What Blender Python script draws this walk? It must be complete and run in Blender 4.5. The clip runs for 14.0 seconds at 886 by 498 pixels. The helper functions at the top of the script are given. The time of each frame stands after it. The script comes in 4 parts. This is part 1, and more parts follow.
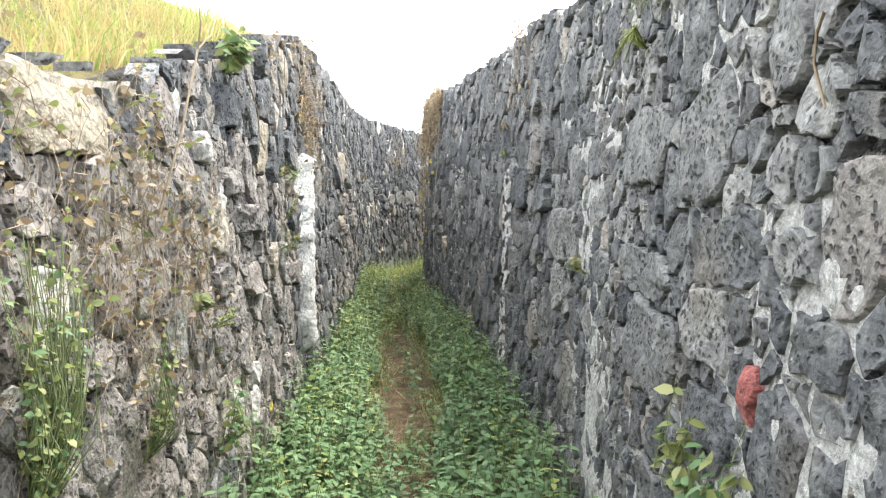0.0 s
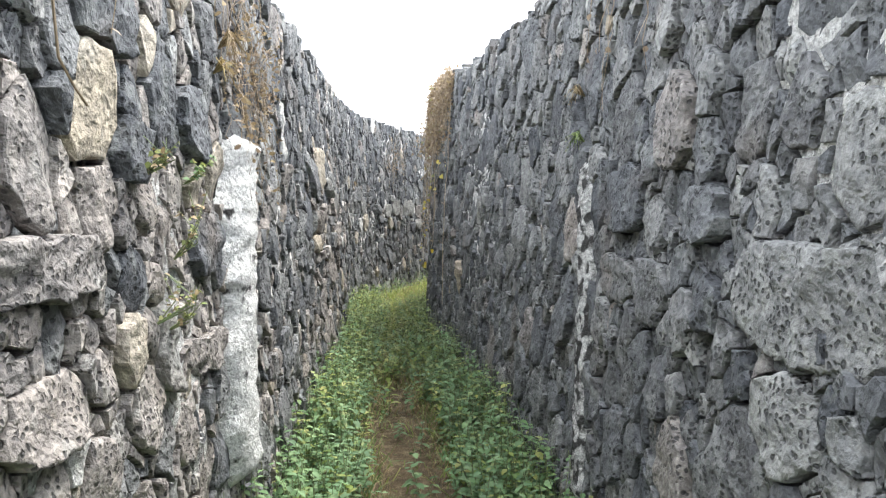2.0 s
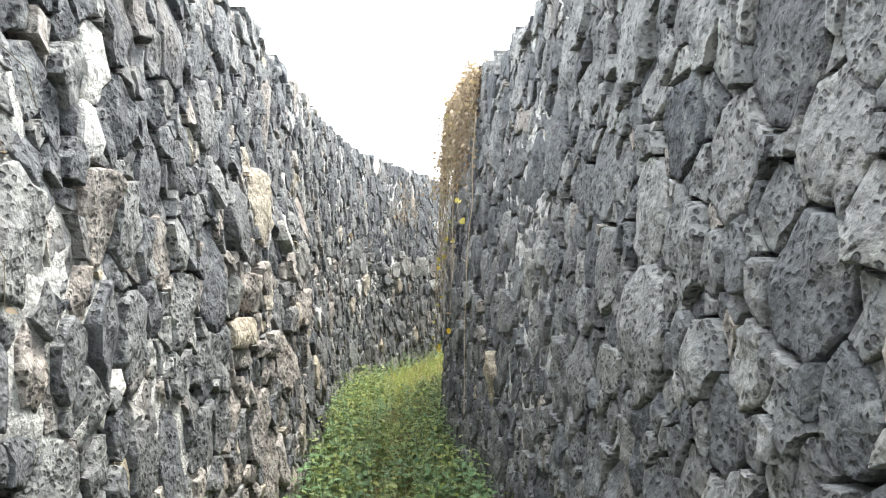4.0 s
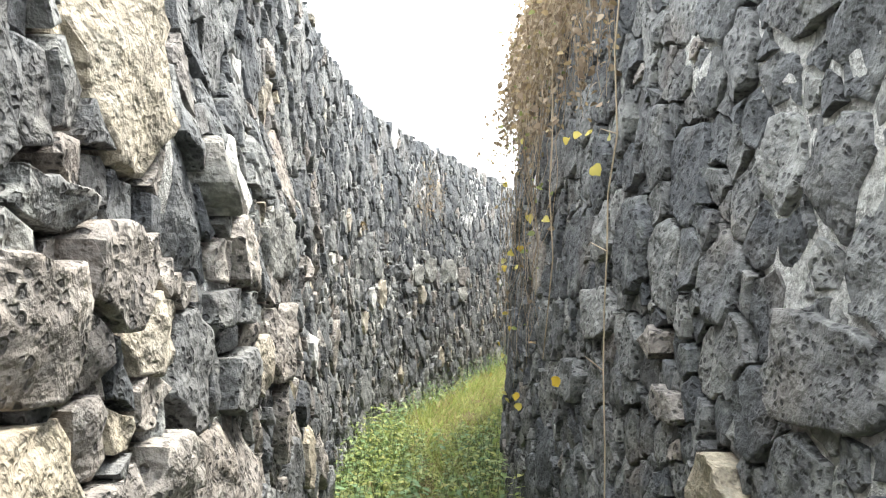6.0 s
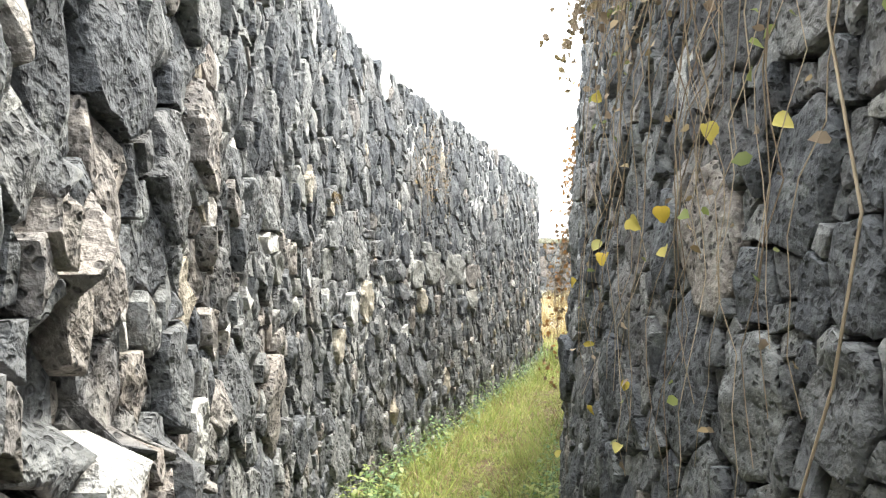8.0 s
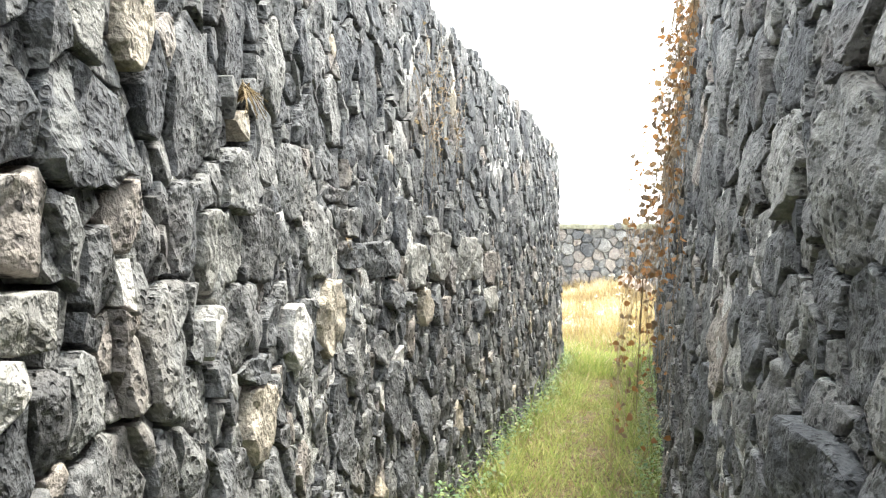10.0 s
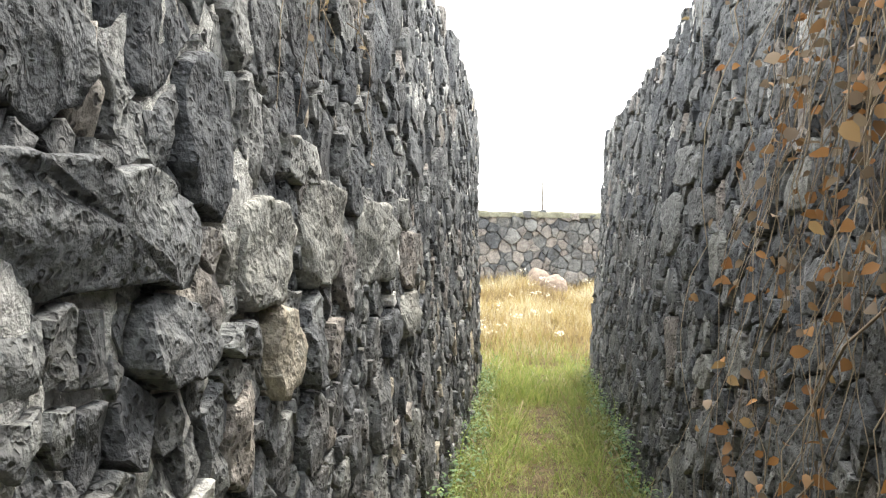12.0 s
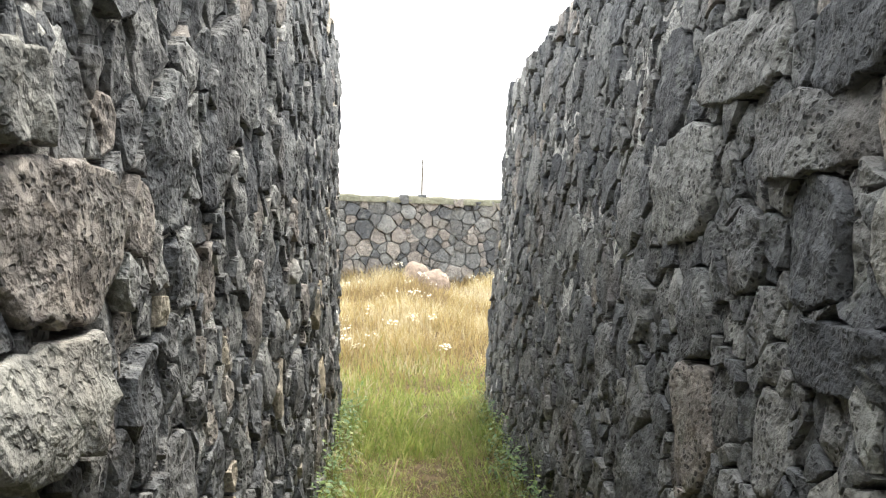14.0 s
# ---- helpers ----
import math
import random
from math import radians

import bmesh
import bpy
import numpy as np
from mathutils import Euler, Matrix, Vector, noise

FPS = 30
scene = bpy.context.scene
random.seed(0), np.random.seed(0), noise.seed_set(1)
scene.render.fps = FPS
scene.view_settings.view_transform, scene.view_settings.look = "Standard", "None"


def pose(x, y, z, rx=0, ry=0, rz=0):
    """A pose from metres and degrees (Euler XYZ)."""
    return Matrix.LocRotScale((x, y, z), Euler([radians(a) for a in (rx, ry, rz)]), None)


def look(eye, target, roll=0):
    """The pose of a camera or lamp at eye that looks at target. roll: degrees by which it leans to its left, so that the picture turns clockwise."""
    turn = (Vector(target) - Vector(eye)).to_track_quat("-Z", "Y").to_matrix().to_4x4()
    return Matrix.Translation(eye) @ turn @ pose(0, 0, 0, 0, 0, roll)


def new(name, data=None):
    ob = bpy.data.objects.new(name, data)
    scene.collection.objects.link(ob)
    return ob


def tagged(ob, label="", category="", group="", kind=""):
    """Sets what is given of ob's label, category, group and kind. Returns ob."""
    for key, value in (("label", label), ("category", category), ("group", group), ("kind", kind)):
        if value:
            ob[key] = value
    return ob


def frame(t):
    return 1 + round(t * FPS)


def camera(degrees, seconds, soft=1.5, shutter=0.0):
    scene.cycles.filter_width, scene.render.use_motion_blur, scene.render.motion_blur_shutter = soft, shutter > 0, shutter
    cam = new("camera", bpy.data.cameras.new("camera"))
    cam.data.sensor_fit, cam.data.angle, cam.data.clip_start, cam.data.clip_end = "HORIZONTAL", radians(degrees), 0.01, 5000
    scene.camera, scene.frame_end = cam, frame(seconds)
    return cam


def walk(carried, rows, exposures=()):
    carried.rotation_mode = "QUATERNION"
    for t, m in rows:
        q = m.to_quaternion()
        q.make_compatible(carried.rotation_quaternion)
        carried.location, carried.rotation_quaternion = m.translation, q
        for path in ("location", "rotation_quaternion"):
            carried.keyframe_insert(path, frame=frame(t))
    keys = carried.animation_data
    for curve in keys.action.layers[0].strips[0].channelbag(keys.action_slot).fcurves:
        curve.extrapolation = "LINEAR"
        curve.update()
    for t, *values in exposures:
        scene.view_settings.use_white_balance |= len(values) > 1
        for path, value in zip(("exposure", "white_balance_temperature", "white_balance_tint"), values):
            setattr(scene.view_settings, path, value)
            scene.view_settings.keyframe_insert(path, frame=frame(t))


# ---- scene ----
cam = camera(54.1, 14.0, soft=1.3)
METRES, EYE, TILT, LEAN, TURN = 19.0, 1.5, -5.5, 0.0, 0.0
ROWS = [
    (0.0, 0.0, 0.0, 0.0, 0.0, 0.0, 0.0),
    (0.5, 0.0006, 0.0316, 0.003, -0.53, 0.38, 0.05),
    (1.0, -0.0071, 0.064, 0.0066, -0.6, 0.49, 0.01),
    (1.5, -0.006, 0.0956, 0.0082, -0.82, 0.6, 0.06),
    (2.0, -0.0084, 0.1365, 0.0092, -0.26, 0.61, 0.06),
    (2.5, -0.011, 0.1725, 0.0125, 0.23, 1.17, -0.04),
    (3.0, -0.0079, 0.2116, 0.0147, 0.56, 2.66, -0.0),
    (5.5, -0.0216, 0.4027, 0.0242, 1.17, 4.93, -0.05),
    (6.0, -0.0316, 0.4409, 0.0247, 1.14, 4.97, -0.08),
    (6.5, -0.0369, 0.4765, 0.0249, 0.94, 4.97, -0.07),
    (7.0, -0.0392, 0.5079, 0.0278, 0.73, 5.04, -0.01),
    (9.5, -0.0462, 0.6744, 0.0373, 0.48, 4.6, -0.08),
    (10.0, -0.0493, 0.7086, 0.0405, 0.01, 4.25, -0.05),
    (10.5, -0.0466, 0.744, 0.0387, -0.64, 4.1, -0.15),
    (11.0, -0.0477, 0.779, 0.0397, -2.32, 4.11, 0.04),
    (11.5, -0.0493, 0.8153, 0.0446, -4.82, 4.07, 0.05),
    (12.0, -0.0496, 0.8565, 0.048, -7.64, 3.78, -0.15),
    (12.5, -0.0471, 0.894, 0.0485, -12.07, 3.63, -0.35),
    (13.0, -0.0362, 0.924, 0.0509, -14.08, 3.37, -0.22),
    (13.5, -0.0292, 0.9542, 0.0505, -15.36, 3.33, -0.11),
    (14.0, -0.0199, 0.9887, 0.0547, -15.88, 3.32, -0.25),
]
walk(cam, [(t, pose(0, 0, EYE, TILT, LEAN, TURN) @ pose(METRES * x, METRES * y, METRES * z, 90 + pitch, roll, yaw)) for t, x, y, z, yaw, pitch, roll in ROWS],
     exposures=[(0.0, 2.33, 6350, 9), (1.5, 2.2, 6150, 10), (2.5, 2.4, 6150, 9), (3.0, 2.5, 6200, 8), (6.0, 2.68, 6400, 7), (7.0, 2.72, 6450, 7), (9.5, 2.8, 6500, 7),
                (10.5, 2.75, 6550, 7), (11.5, 2.47, 6650, 8), (12.0, 2.22, 6600, 8), (13.0, 2.05, 6600, 8), (14.0, 2.1, 6600, 8)])

# ---- light ----
world = bpy.data.worlds.new("overcast_sky")
scene.world = world
world.use_nodes = True
wn = world.node_tree
wn.nodes.clear()
w_out = wn.nodes.new("ShaderNodeOutputWorld")
w_bg = wn.nodes.new("ShaderNodeBackground")
w_sky = wn.nodes.new("ShaderNodeTexSky")
w_sky.sky_type = "NISHITA"
w_sky.sun_disc = False
w_sky.sun_elevation = radians(60)
w_sky.sun_rotation = radians(35.5)
w_sky.dust_density = 4.0
w_mix = wn.nodes.new("ShaderNodeMix")
w_mix.data_type = "RGBA"
w_mix.inputs["Factor"].default_value = 0.8
w_mix.inputs["B"].default_value = (10.9, 11.1, 11.3, 1)
wn.links.new(w_sky.outputs["Color"], w_mix.inputs["A"])
wn.links.new(w_mix.outputs["Result"], w_bg.inputs["Color"])
w_bg.inputs["Strength"].default_value = 0.1
wn.links.new(w_bg.outputs["Background"], w_out.inputs["Surface"])

sun_data = bpy.data.lights.new("sun", "SUN")
sun_data.energy = 1.6
sun_data.angle = radians(14)
sun_data.color = (1.0, 0.95, 0.86)
sun = new("sun", sun_data)
sun.matrix_world = look((0, 0, 30), (-10.0, -14.0, 0))

# ---- materials ----


def node_mat(name):
    m = bpy.data.materials.new(name)
    m.use_nodes = True
    m.node_tree.nodes.clear()
    t = m.node_tree
    out = t.nodes.new("ShaderNodeOutputMaterial")
    b = t.nodes.new("ShaderNodeBsdfPrincipled")
    t.links.new(b.outputs["BSDF"], out.inputs["Surface"])
    return m, t, b


def n_noise(t, scale, detail=4.0, rough=0.6, vec=None):
    n = t.nodes.new("ShaderNodeTexNoise")
    n.inputs["Scale"].default_value = scale
    n.inputs["Detail"].default_value = detail
    n.inputs["Roughness"].default_value = rough
    if vec:
        t.links.new(vec, n.inputs["Vector"])
    return n.outputs["Fac"]


def n_ramp(t, fac, stops):
    r = t.nodes.new("ShaderNodeValToRGB")
    e = r.color_ramp.elements
    while len(e) < len(stops):
        e.new(0.5)
    for el, (p, c) in zip(e, stops):
        el.position = p
        el.color = (*c, 1) if len(c) == 3 else c
    t.links.new(fac, r.inputs["Fac"])
    return r.outputs["Color"]


def n_math(t, op, a, b=None):
    n = t.nodes.new("ShaderNodeMath")
    n.operation = op
    for k, v in enumerate((a, b)):
        if v is None:
            continue
        if isinstance(v, (int, float)):
            n.inputs[k].default_value = v
        else:
            t.links.new(v, n.inputs[k])
    return n.outputs["Value"]


def n_mix(t, fac, a, b, blend="MIX"):
    n = t.nodes.new("ShaderNodeMix")
    n.data_type = "RGBA"
    n.blend_type = blend
    for key, v in (("Factor", fac), ("A", a), ("B", b)):
        if isinstance(v, (int, float)):
            n.inputs[key].default_value = v
        elif isinstance(v, tuple):
            n.inputs[key].default_value = (*v, 1)
        else:
            t.links.new(v, n.inputs[key])
    return n.outputs["Result"]


def n_random(t):
    """One random number for each piece, whether an object or an island of a joined mesh."""
    g = t.nodes.new("ShaderNodeNewGeometry")
    o = t.nodes.new("ShaderNodeObjectInfo")
    return n_math(t, "FRACT", n_math(t, "ADD", g.outputs["Random Per Island"], o.outputs["Random"]))


def n_coord(t):
    return t.nodes.new("ShaderNodeNewGeometry").outputs["Position"]


def n_bump(t, b, height, strength, dist):
    n = t.nodes.new("ShaderNodeBump")
    n.inputs["Strength"].default_value = strength
    n.inputs["Distance"].default_value = dist
    t.links.new(height, n.inputs["Height"])
    t.links.new(n.outputs["Normal"], b.inputs["Normal"])


def stone_mat(name, shades, lichen=0.2, lichen_col=(0.46, 0.47, 0.43), pits=1.0):
    m, t, b = node_mat(name)
    pos = n_coord(t)
    rnd = n_random(t)
    base = n_ramp(t, rnd, [(i / max(1, len(shades) - 1), c) for i, c in enumerate(shades)])
    # grain, fine and coarse
    grain = n_noise(t, 60, 3, 0.55, pos)
    base = n_mix(t, 0.20, base, n_ramp(t, grain, [(0.34, (0.40, 0.40, 0.41)), (0.5, (0.95, 0.95, 0.95)), (0.64, (1.8, 1.78, 1.74))]), "MULTIPLY")
    blot = n_noise(t, 15, 4, 0.6, pos)
    base = n_mix(t, 0.48, base, n_ramp(t, blot, [(0.33, (0.5, 0.5, 0.52)), (0.5, (1, 1, 1)), (0.66, (1.6, 1.58, 1.52))]), "MULTIPLY")
    # patches of lichen and lime
    patch = n_noise(t, 6.5, 6, 0.66, pos)
    mask = n_ramp(t, patch, [(0.55, (0, 0, 0)), (0.62, (1, 1, 1))])
    base = n_mix(t, n_math(t, "MULTIPLY", mask, lichen), base, lichen_col)
    # rusty stain
    stain = n_ramp(t, n_noise(t, 2.1, 3, 0.5, pos), [(0.58, (0, 0, 0)), (0.78, (1, 1, 1))])
    base = n_mix(t, n_math(t, "MULTIPLY", stain, 0.3), base, (0.26, 0.19, 0.13))
    # pores of the lava, in some stones and patches, their shade painted in
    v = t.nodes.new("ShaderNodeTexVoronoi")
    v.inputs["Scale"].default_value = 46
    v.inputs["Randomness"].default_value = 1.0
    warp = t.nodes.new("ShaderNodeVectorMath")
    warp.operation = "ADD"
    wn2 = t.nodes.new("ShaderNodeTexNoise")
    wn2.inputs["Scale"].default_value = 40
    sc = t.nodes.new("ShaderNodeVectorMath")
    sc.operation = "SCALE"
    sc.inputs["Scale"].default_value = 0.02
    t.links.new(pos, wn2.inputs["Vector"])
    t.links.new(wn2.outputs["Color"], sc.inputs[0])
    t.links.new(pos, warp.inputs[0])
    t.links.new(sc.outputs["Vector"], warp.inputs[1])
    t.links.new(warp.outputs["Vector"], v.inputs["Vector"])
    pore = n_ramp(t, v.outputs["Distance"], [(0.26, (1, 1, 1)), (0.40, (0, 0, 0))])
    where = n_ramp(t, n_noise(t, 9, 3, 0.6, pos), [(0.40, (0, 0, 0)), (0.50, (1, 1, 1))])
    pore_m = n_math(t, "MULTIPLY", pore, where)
    # near-black base colour stands in for the shade down in each pore
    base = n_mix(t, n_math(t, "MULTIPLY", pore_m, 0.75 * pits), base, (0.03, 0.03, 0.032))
    t.links.new(base, b.inputs["Base Color"])
    b.inputs["Roughness"].default_value = 0.88
    b.inputs["Specular IOR Level"].default_value = 0.3
    h = n_math(t, "ADD", n_noise(t, 20, 5, 0.55, pos), n_math(t, "MULTIPLY", pore_m, -0.22 * pits))
    n_bump(t, b, h, 1.0, 0.036)
    return m


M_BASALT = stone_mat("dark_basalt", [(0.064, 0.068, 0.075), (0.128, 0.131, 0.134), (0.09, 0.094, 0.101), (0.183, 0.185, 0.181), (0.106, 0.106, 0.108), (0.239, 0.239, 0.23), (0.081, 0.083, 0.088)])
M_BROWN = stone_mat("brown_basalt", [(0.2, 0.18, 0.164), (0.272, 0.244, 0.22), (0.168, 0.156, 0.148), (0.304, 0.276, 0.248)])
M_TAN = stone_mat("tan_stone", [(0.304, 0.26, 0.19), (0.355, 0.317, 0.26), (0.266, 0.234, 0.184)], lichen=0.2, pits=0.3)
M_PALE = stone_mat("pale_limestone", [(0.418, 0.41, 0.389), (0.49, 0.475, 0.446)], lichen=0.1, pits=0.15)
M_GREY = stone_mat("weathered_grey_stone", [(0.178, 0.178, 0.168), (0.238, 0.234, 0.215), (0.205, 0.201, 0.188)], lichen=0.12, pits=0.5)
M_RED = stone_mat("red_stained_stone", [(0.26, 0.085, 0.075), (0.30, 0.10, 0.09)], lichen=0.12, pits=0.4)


def mortar_mat(name, shades):
    m, t, b = node_mat(name)
    pos = n_coord(t)
    a = n_noise(t, 55, 6, 0.75, pos)
    base = n_ramp(t, a, list(zip((0.36, 0.48, 0.64), shades)))
    # where the mortar is washed out, dark earth fills the joints
    att = t.nodes.new("ShaderNodeAttribute")
    att.attribute_name = "fill"
    edge = n_math(t, "ADD", att.outputs["Fac"], n_math(t, "MULTIPLY", n_math(t, "SUBTRACT", n_noise(t, 18, 5, 0.7, pos), 0.5), 0.9))
    k = n_ramp(t, edge, [(0.42, (0, 0, 0)), (0.56, (1, 1, 1))])
    base = n_mix(t, k, n_ramp(t, a, [(0.3, (0.035, 0.034, 0.034)), (0.7, (0.10, 0.095, 0.09))]), base)
    t.links.new(base, b.inputs["Base Color"])
    b.inputs["Roughness"].default_value = 0.95
    b.inputs["Specular IOR Level"].default_value = 0.15
    n_bump(t, b, n_noise(t, 30, 6, 0.66, pos), 1.0, 0.055)
    return m


M_MORTAR = mortar_mat("old_lime_mortar", ((0.27, 0.265, 0.25), (0.56, 0.55, 0.525), (0.76, 0.75, 0.72)))
M_EARTH_MORTAR = mortar_mat("earthy_lime_mortar", ((0.19, 0.17, 0.14), (0.42, 0.375, 0.315), (0.60, 0.555, 0.48)))
M_PLASTER = mortar_mat("lime_plaster", ((0.36, 0.355, 0.335), (0.72, 0.71, 0.68), (0.86, 0.85, 0.82)))


def soil_mat(name, dark, mid, light, scale=9.0):
    m, t, b = node_mat(name)
    pos = n_coord(t)
    c = n_ramp(t, n_noise(t, scale, 8, 0.7, pos), [(0.3, dark), (0.5, mid), (0.72, light)])
    c = n_mix(t, 0.5, c, n_ramp(t, n_noise(t, 0.6, 4, 0.6, pos), [(0.3, (0.7, 0.75, 0.6)), (0.7, (1.3, 1.2, 1.05))]), "MULTIPLY")
    t.links.new(c, b.inputs["Base Color"])
    b.inputs["Roughness"].default_value = 0.95
    b.inputs["Specular IOR Level"].default_value = 0.1
    n_bump(t, b, n_noise(t, scale * 5, 8, 0.75, pos), 1.0, 0.03)
    return m


M_SOIL = soil_mat("trodden_soil", (0.06, 0.05, 0.035), (0.135, 0.10, 0.065), (0.24, 0.185, 0.12))
M_COPING = soil_mat("mossy_cement", (0.10, 0.10, 0.08), (0.19, 0.19, 0.15), (0.30, 0.29, 0.25))
M_BANK = soil_mat("bank_earth", (0.10, 0.085, 0.05), (0.19, 0.165, 0.09), (0.30, 0.26, 0.15))


def leaf_mat(name, shades, rough=0.6, trans=0.25):
    m, t, b = node_mat(name)
    rnd = n_random(t)
    c = n_ramp(t, rnd, [(i / max(1, len(shades) - 1), s) for i, s in enumerate(shades)])
    c = n_mix(t, 0.35, c, n_ramp(t, n_noise(t, 3.0, 3, 0.5, n_coord(t)), [(0.3, (0.6, 0.6, 0.6)), (0.7, (1.4, 1.4, 1.4))]), "MULTIPLY")
    t.links.new(c, b.inputs["Base Color"])
    b.inputs["Roughness"].default_value = rough
    b.inputs["Specular IOR Level"].default_value = 0.25
    tr = t.nodes.new("ShaderNodeBsdfTranslucent")
    t.links.new(c, tr.inputs["Color"])
    mx = t.nodes.new("ShaderNodeMixShader")
    mx.inputs["Fac"].default_value = trans
    t.links.new(b.outputs["BSDF"], mx.inputs[1])
    t.links.new(tr.outputs["BSDF"], mx.inputs[2])
    out = [n for n in t.nodes if n.type == "OUTPUT_MATERIAL"][0]
    t.links.new(mx.outputs["Shader"], out.inputs["Surface"])
    return m


M_HERB = leaf_mat("green_herb_leaf", [(0.069, 0.131, 0.053), (0.125, 0.206, 0.085), (0.094, 0.169, 0.069), (0.188, 0.275, 0.119)])
M_GRASS = leaf_mat("green_grass", [(0.07, 0.13, 0.04), (0.16, 0.23, 0.07), (0.26, 0.29, 0.11), (0.12, 0.19, 0.055)])
M_LUSH = leaf_mat("yellow_green_grass", [(0.13, 0.20, 0.05), (0.28, 0.34, 0.085), (0.42, 0.41, 0.16), (0.19, 0.26, 0.06)], trans=0.5)
M_STRAW = leaf_mat("dry_straw", [(0.22, 0.165, 0.085), (0.34, 0.26, 0.14), (0.28, 0.20, 0.11)])
M_BLEACHED = leaf_mat("bleached_dry_grass", [(0.55, 0.48, 0.32), (0.62, 0.55, 0.38), (0.48, 0.40, 0.24)])
M_GOLD = leaf_mat("golden_dry_grass", [(0.36, 0.26, 0.11), (0.52, 0.41, 0.20), (0.33, 0.25, 0.10), (0.46, 0.40, 0.20)])

# ---- plan ----


FLOOR_Y = [-40, -10, 0, 19, 24, 28, 33, 36]
FLOOR_Z = [0.45, 0.40, 0.0, -0.79, -0.93, -0.90, -0.50, -0.45]


def floor_z(y):
    return float(np.interp(y, FLOOR_Y, FLOOR_Z))


def smooth_line(pts, step=0.05):
    """An even polyline through the given plan points."""
    p = np.array(pts, float)
    out = []
    for i in range(len(p) - 1):
        a, b, c, d = p[max(i - 1, 0)], p[i], p[i + 1], p[min(i + 2, len(p) - 1)]
        for u in np.linspace(0, 1, 40, endpoint=False):
            out.append(0.5 * (2 * b + (c - a) * u + (2 * a - 5 * b + 4 * c - d) * u * u + (3 * b - a - 3 * c + d) * u ** 3))
    out.append(p[-1])
    out = np.array(out)
    s = np.concatenate([[0], np.cumsum(np.hypot(*np.diff(out, axis=0).T))])
    even = np.arange(0, s[-1], step)
    return np.stack([np.interp(even, s, out[:, 0]), np.interp(even, s, out[:, 1])], 1)


class Wall:
    """A battered wall along a plan line: s metres along, v metres up, d metres out of its face."""

    def __init__(self, pts, side, lean, tops, swell=None):
        self.swell = swell
        self.line, self.side, self.lean, self.tops = smooth_line(pts), side, math.tan(radians(lean)), tops
        self.length = (len(self.line) - 1) * 0.05
        tan = np.gradient(self.line, axis=0)
        tan /= np.linalg.norm(tan, axis=1)[:, None]
        self.norm = np.stack([tan[:, 1], -tan[:, 0]], 1) * side

    def plan(self, s):
        f = min(max(s / 0.05, 0), len(self.line) - 1.001)
        i = int(f)
        u = f - i
        return self.line[i] * (1 - u) + self.line[i + 1] * u, self.norm[i] * (1 - u) + self.norm[i + 1] * u

    def points(self, S, V, D):
        """Many places at once."""
        f = np.clip(np.asarray(S) / 0.05, 0, len(self.line) - 1.001)
        i = f.astype(int)
        u = (f - i)[:, None]
        c = self.line[i] * (1 - u) + self.line[i + 1] * u
        n = self.norm[i] * (1 - u) + self.norm[i + 1] * u
        D = np.asarray(D, float)
        if self.swell:
            D = D + np.array([self.swell(a, b) for a, b in zip(S, V)])
        q = c + n * (D - self.lean * (np.asarray(V) - 1.3))[:, None]
        return np.column_stack([q, np.interp(c[:, 1], FLOOR_Y, FLOOR_Z) + np.asarray(V)])

    def at_y(self, y):
        return 0.05 * int(np.argmin(np.abs(self.line[:, 1] - y)))

    def top(self, s):
        c, _ = self.plan(s)
        return float(np.interp(c[1], *zip(*self.tops))) - floor_z(c[1])

    def point(self, s, v, d=0.0):
        c, n = self.plan(s)
        if self.swell:
            d += self.swell(s, v)
        q = c + n * (d - self.lean * (v - 1.3))
        return (q[0], q[1], floor_z(c[1]) + v)

    def height_v(self, s, z):
        return z - floor_z(self.plan(s)[0][1])


def old_facing(s, v):
    """The older facing of the left wall stands proud and ends in a broken edge."""
    end = 19.9 - 0.9 * min(1, max(0, (v - 1.05) / 0.25)) + 0.12 * math.sin(v * 17)
    rise = min(1, max(0, (s - 15.2) / 2.2))
    high = min(1, max(0, (2.05 - v) / 0.3))
    return 0.075 * rise * high * min(1, max(0, (end - s) / 0.07))


LEFT = Wall([(-1.10, -7), (-1.02, -2), (-0.97, 2), (-0.95, 4.7), (-0.985, 5.9), (-1.03, 7.4), (-1.20, 10.3), (-1.31, 12.0), (-1.43, 14.3), (-1.40, 16.2),
             (-1.19, 17.65), (-0.93, 18.85), (-0.58, 20.2), (-0.26, 21.5), (0.19, 23.3), (0.67, 25.5), (0.71, 25.85), (0.5, 26.1), (-0.9, 26.3)], 1, 1.5,
            [(-8, 1.70), (1.9, 1.74), (2.7, 1.78), (3.9, 2.0), (5.0, 2.2), (6.2, 2.37), (10, 2.40), (15, 2.40), (18, 2.34), (22, 2.18), (25.9, 2.07), (27, 2.07)], old_facing)
RIGHT = Wall([(0.75, -7), (0.68, -2), (0.64, 2.0), (0.62, 4.25), (0.50, 6.0), (0.40, 7.2), (0.18, 9.4), (-0.02, 11.05), (-0.15, 12.2), (-0.24, 13.2), (-0.25, 14.2),
              (-0.17, 15.3), (-0.03, 16.3), (0.10, 17.1), (0.40, 18.4), (0.78, 19.9), (1.10, 21.36), (1.45, 22.8), (2.15, 25.9), (2.30, 26.3), (2.6, 26.5), (3.9, 26.4)], -1, 3.0,
             [(-8, 2.05), (2.5, 2.15), (3.4, 2.24), (5.2, 2.38), (8, 2.42), (12, 2.45), (17, 2.38), (22, 2.10), (26.2, 1.94), (27, 1.94)])


